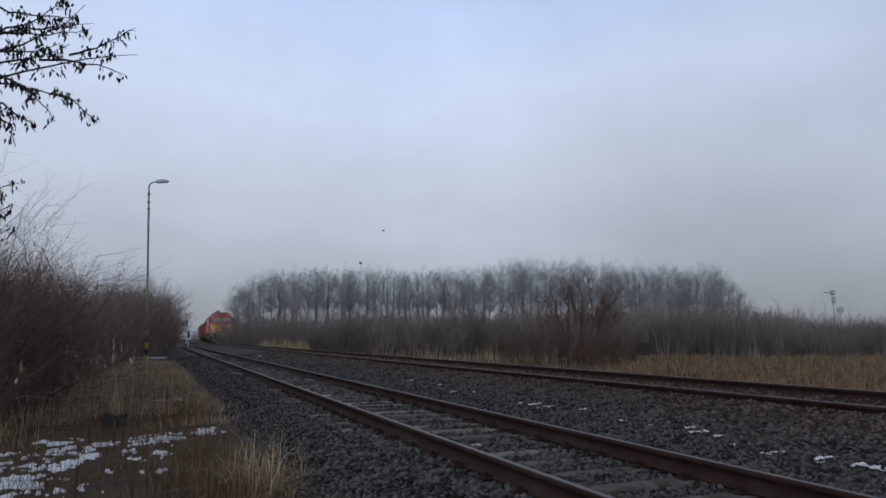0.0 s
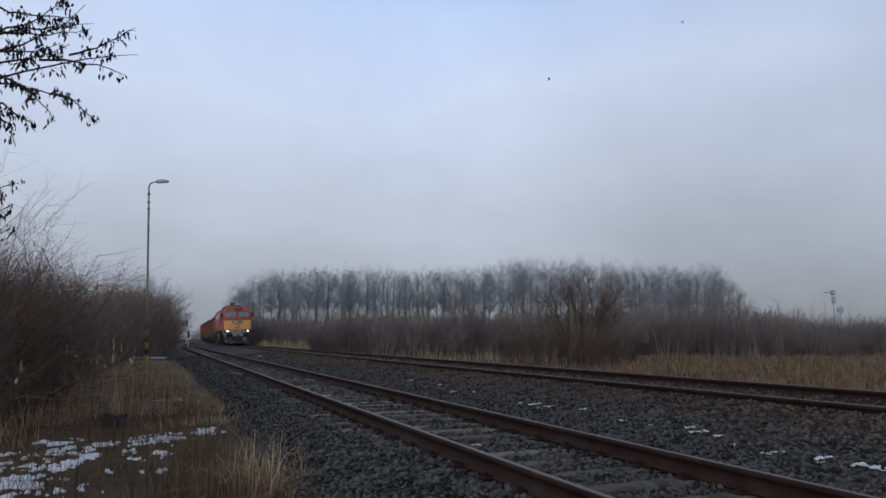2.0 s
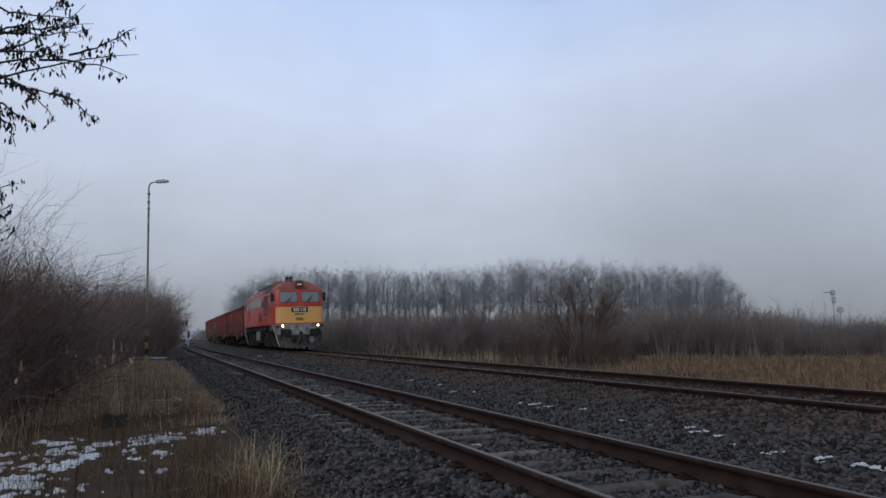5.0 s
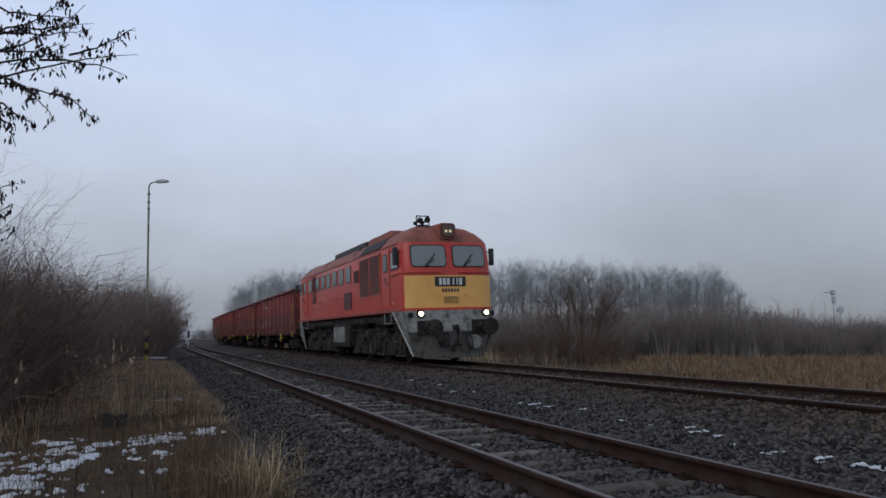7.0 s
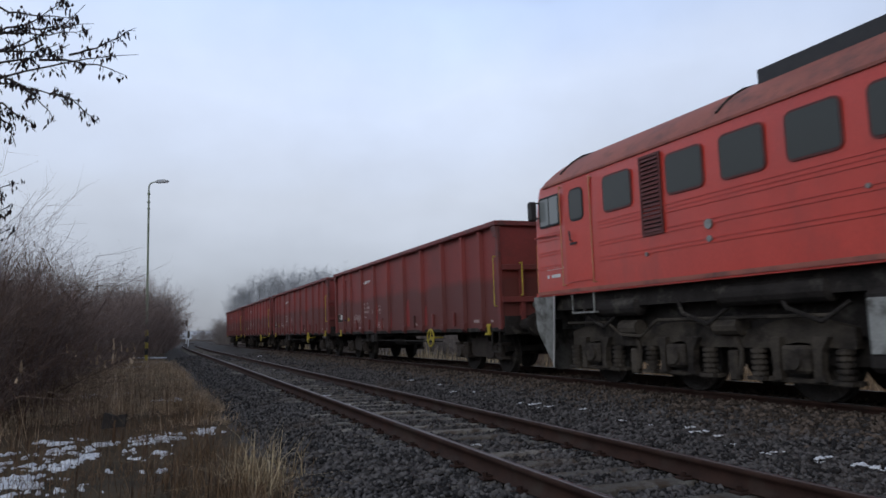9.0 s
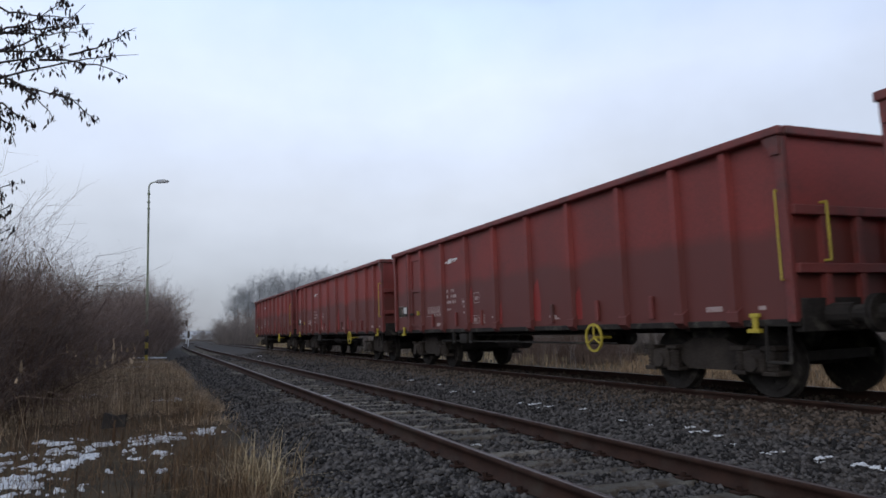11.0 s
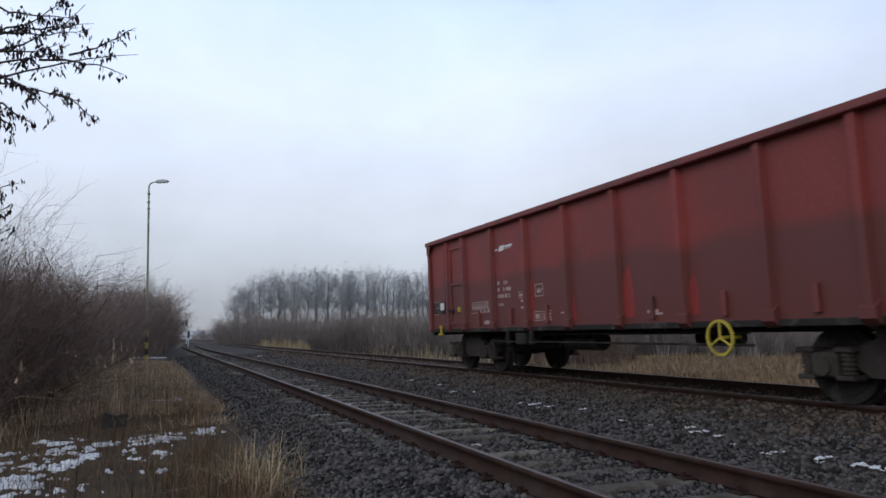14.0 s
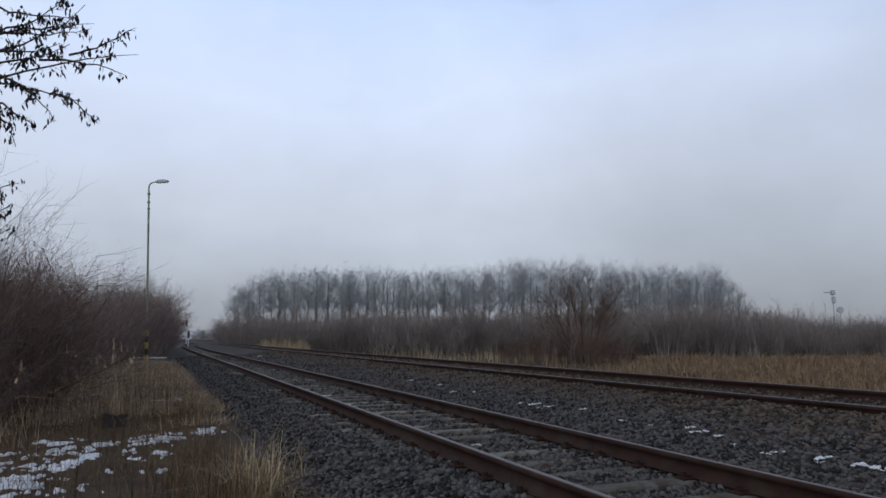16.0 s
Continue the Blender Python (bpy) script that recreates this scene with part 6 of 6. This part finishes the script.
    rod(bm, (-3.9, -1.3, 0.72), (3.6, -1.3, 0.70), 0.018, 6)
    box(bm, -2.6, -2.2, -1.38, -1.05, 0.66, 0.9, 0.02)
    part("brake_gear", bm, M_DARK, wagon)
    for x in (-2.9, -1.9):
        bm = bmesh.new()
        box(bm, x - 0.04, x + 0.04, -1.42, -1.36, 0.66, 0.94)
        rod(bm, (x, -1.44, 0.70), (x + 0.2, -1.44, 0.70), 0.02, 6)
        part("brake_lever", bm, M_DARK, wagon)
    for b in (1.9, 12.6):
        wagon_bogie(wagon, X(b))
    return wagon


def build_train():
    build_loco()
    first = build_wagon()
    wagons = [first] + [copy_thing(first, Matrix.Identity(4)) for _ in range(3)]
    for i, w in enumerate(wagons):
        MOVERS.append((w, 17.55 + 15.74 * i + 1.9, 10.7))
        for bo in w.children:
            for ws in bo.children:
                if ws.name.startswith("wheelset"):
                    SPINNERS.append((ws, tuple(ws.location), 0.46))


# ---- lamp post, signals and small trackside things ----
def build_fixtures():
    lamp = empty("street_lamp")
    d = 42.0
    lamp.matrix_basis = pose(-0.4150 * d, d, -0.66, 0, -2.0, 0)
    tagged(lamp, "tall greenish steel lamp post with black and yellow bands", "lamp post")
    bm = bmesh.new()
    rod(bm, (0, 0, 0), (0, 0, 4.2), 0.085, 12, 0.075)
    rod(bm, (0, 0, 4.2), (0, 0, 9.1), 0.066, 12, 0.058)
    rod(bm, (0, 0, 9.1), (0, 0, 10.55), 0.05, 12, 0.045)
    part("pole", bm, M_GALV, lamp)
    for z in (4.2, 9.1, 9.5, 10.0):
        part("collar", rod(bmesh.new(), (0, 0, z), (0, 0, z + 0.10), 0.085, 12), M_GALV, lamp)
    for i, z in enumerate((0.05, 0.42, 0.79, 1.16, 1.53, 1.9)):
        part("band", rod(bmesh.new(), (0, 0, z), (0, 0, z + 0.37), 0.096, 12), M_YELLOW if i % 2 == 0 else M_BLACK, lamp, "yellow painted band" if i % 2 == 0 else "black painted band")
    part("arm", pipe(bmesh.new(), [(0, 0, 10.5), (0.06, 0, 10.66), (0.24, 0, 10.76), (0.55, 0, 10.79)], 0.04, 8), M_GALV, lamp)
    bm = bmesh.new()
    prism(bm, [(0.40, 10.76), (0.48, 10.70), (1.05, 10.72), (1.22, 10.78), (1.16, 10.86), (0.85, 10.92), (0.5, 10.88)], "y", -0.13, 0.13)
    bmesh.ops.bevel(bm, geom=list(bm.edges), offset=0.03, segments=2, affect="EDGES")
    part("lamp_head", bm, M_LAMPHEAD, lamp, "pale grey lamp head")
    # short striped marker post behind the lamp post
    post = empty("marker_post")
    post.matrix_basis = pose(-0.4155 * 44, 44, -0.66)
    tagged(post, "short yellowish marker post with a dark top beside the lamp post", "post")
    part("pole", rod(bmesh.new(), (0, 0, 0), (0, 0, 2.55), 0.05, 8), M_YELLOW, post)
    part("cap", box(bmesh.new(), -0.08, 0.08, -0.06, 0.06, 1.3, 2.5, 0.02), M_BLACK, post)
    # two light signals far along the line
    for k, depth, top, zb in ((-0.3605, 118.0, 4.0, 1), (-0.3575, 96.0, 2.05, 0)):
        sg = empty("signal")
        sg.matrix_basis = pose(k * depth, depth, -0.6)
        tagged(sg, "railway light signal on a thin grey mast" if zb else "low dark railway signal on a short mast", "railway signal")
        part("mast", rod(bmesh.new(), (0, 0, 0), (0, 0, top), 0.07, 8), M_LAMPHEAD, sg)
        part("signal_head", box(bmesh.new(), -0.14, 0.14, -0.1, 0.1, top - 0.7, top + 0.2, 0.04), M_GEAR, sg)
        if zb:
            part("board", box(bmesh.new(), -0.55, -0.25, -0.03, 0.0, top - 0.7, top + 0.1), M_WHITE, sg, "small white board")
    # white marker stone beside the main line
    st = part("distance_stone", box(bmesh.new(), -0.22, 0.22, -0.15, 0.15, 0, 0.42, 0.04), M_WHITE, None)
    st.matrix_basis = pose(*beside(MAIN, 74, 2.35), -0.45, 0, 0, 20)
    tagged(st, "small white painted marker stone beside the rail", "marker stone")
    # low dark trackside box on a stake
    bx = empty("trackside_sign")
    dd = 9.6
    bx.matrix_basis = pose(-0.4555 * dd, dd, -0.64)
    tagged(bx, "small dark weathered sign on a stake in the grass", "sign")
    part("stake", rod(bmesh.new(), (0, 0, 0), (0.02, 0, 0.32), 0.022, 6), M_WEED, bx)
    bm = bmesh.new()
    prism(bm, [(-0.16, 0.20), (0.15, 0.23), (0.17, 0.40), (0.03, 0.37), (-0.13, 0.41)], "y", -0.018, 0.018)
    part("board", bm, M_DARK, bx)
    # distant mast with round heads, beyond the scrub; its pale colour imitates haze
    mast = empty("distant_mast")
    dm = 150.0
    mast.matrix_basis = pose(0.551 * dm, dm, -1.0)
    tagged(mast, "distant mast with a lamp arm above the scrub, painted haze-pale", "mast")
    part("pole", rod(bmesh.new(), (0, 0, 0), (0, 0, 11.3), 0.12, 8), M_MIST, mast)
    bm = bmesh.new()
    box(bm, -0.45, 0.45, -0.3, 0.3, 10.6, 11.6, 0.1)
    box(bm, -1.9, -0.3, -0.15, 0.15, 11.0, 11.25, 0.05)
    box(bm, -0.25, 0.45, -0.3, 0.3, 8.8, 10.2, 0.1)
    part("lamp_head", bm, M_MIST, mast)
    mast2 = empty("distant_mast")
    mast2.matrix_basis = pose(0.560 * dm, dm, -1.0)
    tagged(mast2, "shorter distant mast with a round head, painted haze-pale", "mast")
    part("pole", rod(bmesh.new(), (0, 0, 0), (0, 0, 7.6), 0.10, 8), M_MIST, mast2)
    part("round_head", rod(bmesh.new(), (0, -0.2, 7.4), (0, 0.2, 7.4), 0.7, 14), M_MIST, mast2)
    # long ridge and embankment on the horizon, mist painted into the grey
    v, n = [], 60
    for i in range(n + 1):
        x = -900 + 2400 * i / n
        hgt = 6 + 5 * noise.noise((x * 0.006, 0, 0)) + (14 if x > 300 else 0) * min(1, (x - 300) / 250)
        v += [(x, 700, -3), (x, 705, max(2.5, hgt)), (x, 760, -3)]
    f = []
    for i in range(n):
        a = i * 3
        f += [(a, a + 3, a + 4, a + 1), (a + 1, a + 4, a + 5, a + 2)]
    tagged(mesh_ob("distant_ridge", raw_mesh("distant_ridge", v, f), M_MIST), "long ridge on the horizon, painted pale grey for mist", "ridge", kind="structure")


def hanging_tree():
    """The tree beside the camera whose limbs, with dead leaves and seed bunches, hang into view."""
    rng = np.random.default_rng(77)
    tree = empty("ash_tree")
    tree.matrix_basis = pose(-6.6, 6.9, -0.62)
    tagged(tree, "leafless tree with drooping limbs and dark seed bunches", "tree")
    trunk, limbs, leaves, tips = Sticks(), Sticks(), Sticks(), []
    trunk.tube([(0, 0, -0.1), (0.05, 0, 1.2), (0.0, 0.1, 2.6), (0.12, 0, 4.2), (0.1, 0, 5.8)], [0.16, 0.13, 0.11, 0.08, 0.04], 8)
    D = 7.0

    def at(bearing, rise, depth=D):
        """A place in the tree's space from its bearing and rise (both over the depth)."""
        return np.array((bearing * depth + 6.6, depth - 6.9, EYE[2] + rise * depth + 0.62))
    spans = [((-0.675, 0.373), (-0.551, 0.412), (-0.449, 0.415)), ((-0.595, 0.409), (-0.523, 0.409), (-0.463, 0.383)), ((-0.551, 0.412), (-0.499, 0.429), (-0.455, 0.455)), ((-0.675, 0.377), (-0.579, 0.357), (-0.529, 0.345)), ((-0.579, 0.357), (-0.543, 0.357), (-0.505, 0.311)),
             ((-0.675, 0.445), (-0.595, 0.461), (-0.523, 0.461)), ((-0.675, 0.417), (-0.603, 0.429), (-0.531, 0.493)), ((-0.675, 0.349), (-0.611, 0.329), (-0.591, 0.297)), ((-0.675, 0.453), (-0.619, 0.445), (-0.555, 0.509)), ((-0.675, 0.357), (-0.631, 0.317), (-0.620, 0.277)),
             ((-0.675, 0.405), (-0.611, 0.401), (-0.551, 0.429)), ((-0.675, 0.389), (-0.603, 0.377), (-0.567, 0.313)),
             ((-0.699, 0.197), (-0.655, 0.197), (-0.617, 0.223)), ((-0.699, 0.157), (-0.655, 0.165), (-0.619, 0.193)), ((-0.699, 0.133), (-0.651, 0.145), (-0.616, 0.156))]
    spans += [((-0.675, 0.49), (-0.62, 0.47), (-0.545, 0.475)), ((-0.675, 0.455), (-0.60, 0.44), (-0.53, 0.455)), ((-0.675, 0.42), (-0.62, 0.415), (-0.565, 0.43))]
    for span in spans:
        depth = D + rng.uniform(-0.35, 0.35)
        pts = [at(k, r, depth) for k, r in span]
        curve = [pts[0] * (1 - t) ** 2 + pts[1] * 2 * t * (1 - t) + pts[2] * t * t for t in np.linspace(0, 1, 9)]
        curve = [c + rng.normal(0, 0.012, 3) for c in curve]
        limbs.tube(curve, list(np.linspace(0.014, 0.0025, 9)), 5)
        for k in range(17):
            t = rng.uniform(0.10, 0.93)
            i = min(int(t * 8), 7)
            q = curve[i] + (curve[i + 1] - curve[i]) * (t * 8 - i)
            d = (curve[i + 1] - curve[i])
            d = d / np.linalg.norm(d) + rng.normal(0, 0.55, 3)
            grow(limbs, rng, q, d, rng.uniform(0.03, 0.11), 0.003, 1, (3,), 45, 3, 3, 0.15, 0.02, 0.4, 0.6, 0.3, tips)
    for tip, prev in tips:
        if rng.random() < 0.55:
            continue
        for _ in range(rng.integers(1, 4)):
            c = np.array(tip) + rng.normal(0, 0.018, 3)
            l, w = rng.uniform(0.035, 0.09), rng.uniform(0.009, 0.018)
            a = rng.uniform(0, 6.283)
            tilt = rng.normal(0, 0.3, 2) * l
            n1 = np.array((math.cos(a) * w, math.sin(a) * w, 0))
            n2 = np.array((-math.sin(a), math.cos(a), 0)) * w * 0.45
            dn = np.array((tilt[0], tilt[1], -l))
            v = [c, c + dn * 0.45 + n1 + n2, c + dn, c + dn * 0.45 - n1 + n2, c + dn * 0.5 - n2]
            leaves.quads(v, [(0, 1, 4, 3), (1, 2, 3, 4)])
    mesh_ob("trunk", trunk.mesh("trunk"), M_LIMB, tree)
    mesh_ob("limb", limbs.mesh("limb"), M_LIMB, tree, "thin dark drooping limbs")
    tagged(mesh_ob("foliage", leaves.mesh("foliage"), M_DEADLEAF, tree, "dark dead leaves and seed bunches"), kind="stuff")


def build_birds():
    """Two birds that cross the sky early on: bearing and rise over the depth, by time."""
    paths = (((0.0, -0.086, 0.152), (0.4, -0.039, 0.205), (0.8, 0.029, 0.260), (1.2, 0.116, 0.326), (1.6, 0.225, 0.397), (1.9, 0.323, 0.448), (2.3, 0.46, 0.52), (3.0, 0.75, 0.68), (16.0, 6.0, 3.4)),
             ((0.0, -0.117, 0.104), (0.4, -0.113, 0.151), (0.8, -0.094, 0.204), (1.2, -0.034, 0.264), (1.6, 0.050, 0.321), (1.9, 0.123, 0.360), (2.2, 0.229, 0.406), (2.5, 0.331, 0.442), (2.8, 0.472, 0.476),
              (3.3, 0.72, 0.55), (16.0, 7.0, 2.6)))
    out = []
    for rows in paths:
        bird = empty("bird")
        tagged(bird, "small dark bird flying across the pale sky", "bird", "birds in the sky")
        bm = bmesh.new()
        rod(bm, (-0.07, 0, 0), (0.02, 0, 0), 0.006, 8, 0.026)
        rod(bm, (0.02, 0, 0), (0.09, 0, 0), 0.026, 8, 0.008)
        prism(bm, [(-0.13, -0.025), (-0.06, -0.012), (-0.06, 0.012), (-0.13, 0.025)], "z", -0.003, 0.003)
        part("body", bm, M_DEADLEAF, bird)
        wings = []
        for sy in (-1, 1):
            bm = bmesh.new()
            prism(bm, [(0.05, 0.0), (0.055, sy * 0.09), (0.0, sy * 0.19), (-0.03, sy * 0.09), (-0.035, 0.0)], "z", -0.003, 0.003)
            wings.append((part("wing", bm, M_DEADLEAF, bird), sy))
        out.append((bird, rows, wings))
    return out


def fly(birds):
    depth = 40.0
    for i, (bird, rows, wings) in enumerate(birds):
        walk(bird, [(t, pose(k * depth, depth, EYE[2] + r * depth, 0, -18, -15)) for t, k, r in rows])
        for wing, sy in wings:
            walk(wing, [(j / 10, pose(0, 0, 0.012, sy * (38 if (j + i) % 2 else -22))) for j in range(161)])


# ---- build ----
build_ground()
build_bed()
build_forest()
build_thickets()
build_front_tree()
build_grass()
build_snow()
build_train()
build_fixtures()
hanging_tree()
BIRDS = build_birds()
build_track("main_track", MAIN, 0.0, CANT, M_POLISH, "main railway line with rusty rails on dark ballast", -6.0, 120, 0.6, 0)
build_track("siding_track", SIDING, SIDING_Z, 0.0, M_RAILTOP, "siding with rusty rails and concrete sleepers sunk in ballast", -3.0, 140, 0.6, 16)
build_stones()


def motions():
    for thing, first, base in MOVERS:
        walk(thing, [(t / 5, ride(front_s(t / 5) + first, front_s(t / 5) + first + base)) for t in range(81)])
    for wheel, (x, y, z), radius in SPINNERS:
        walk(wheel, [(k / 30, Matrix.Translation((x, y, z)) @ Matrix.Rotation((103.70 - front_s(k / 30)) / radius, 4, "Y")) for k in range(481)])
    fly(BIRDS)


motions()
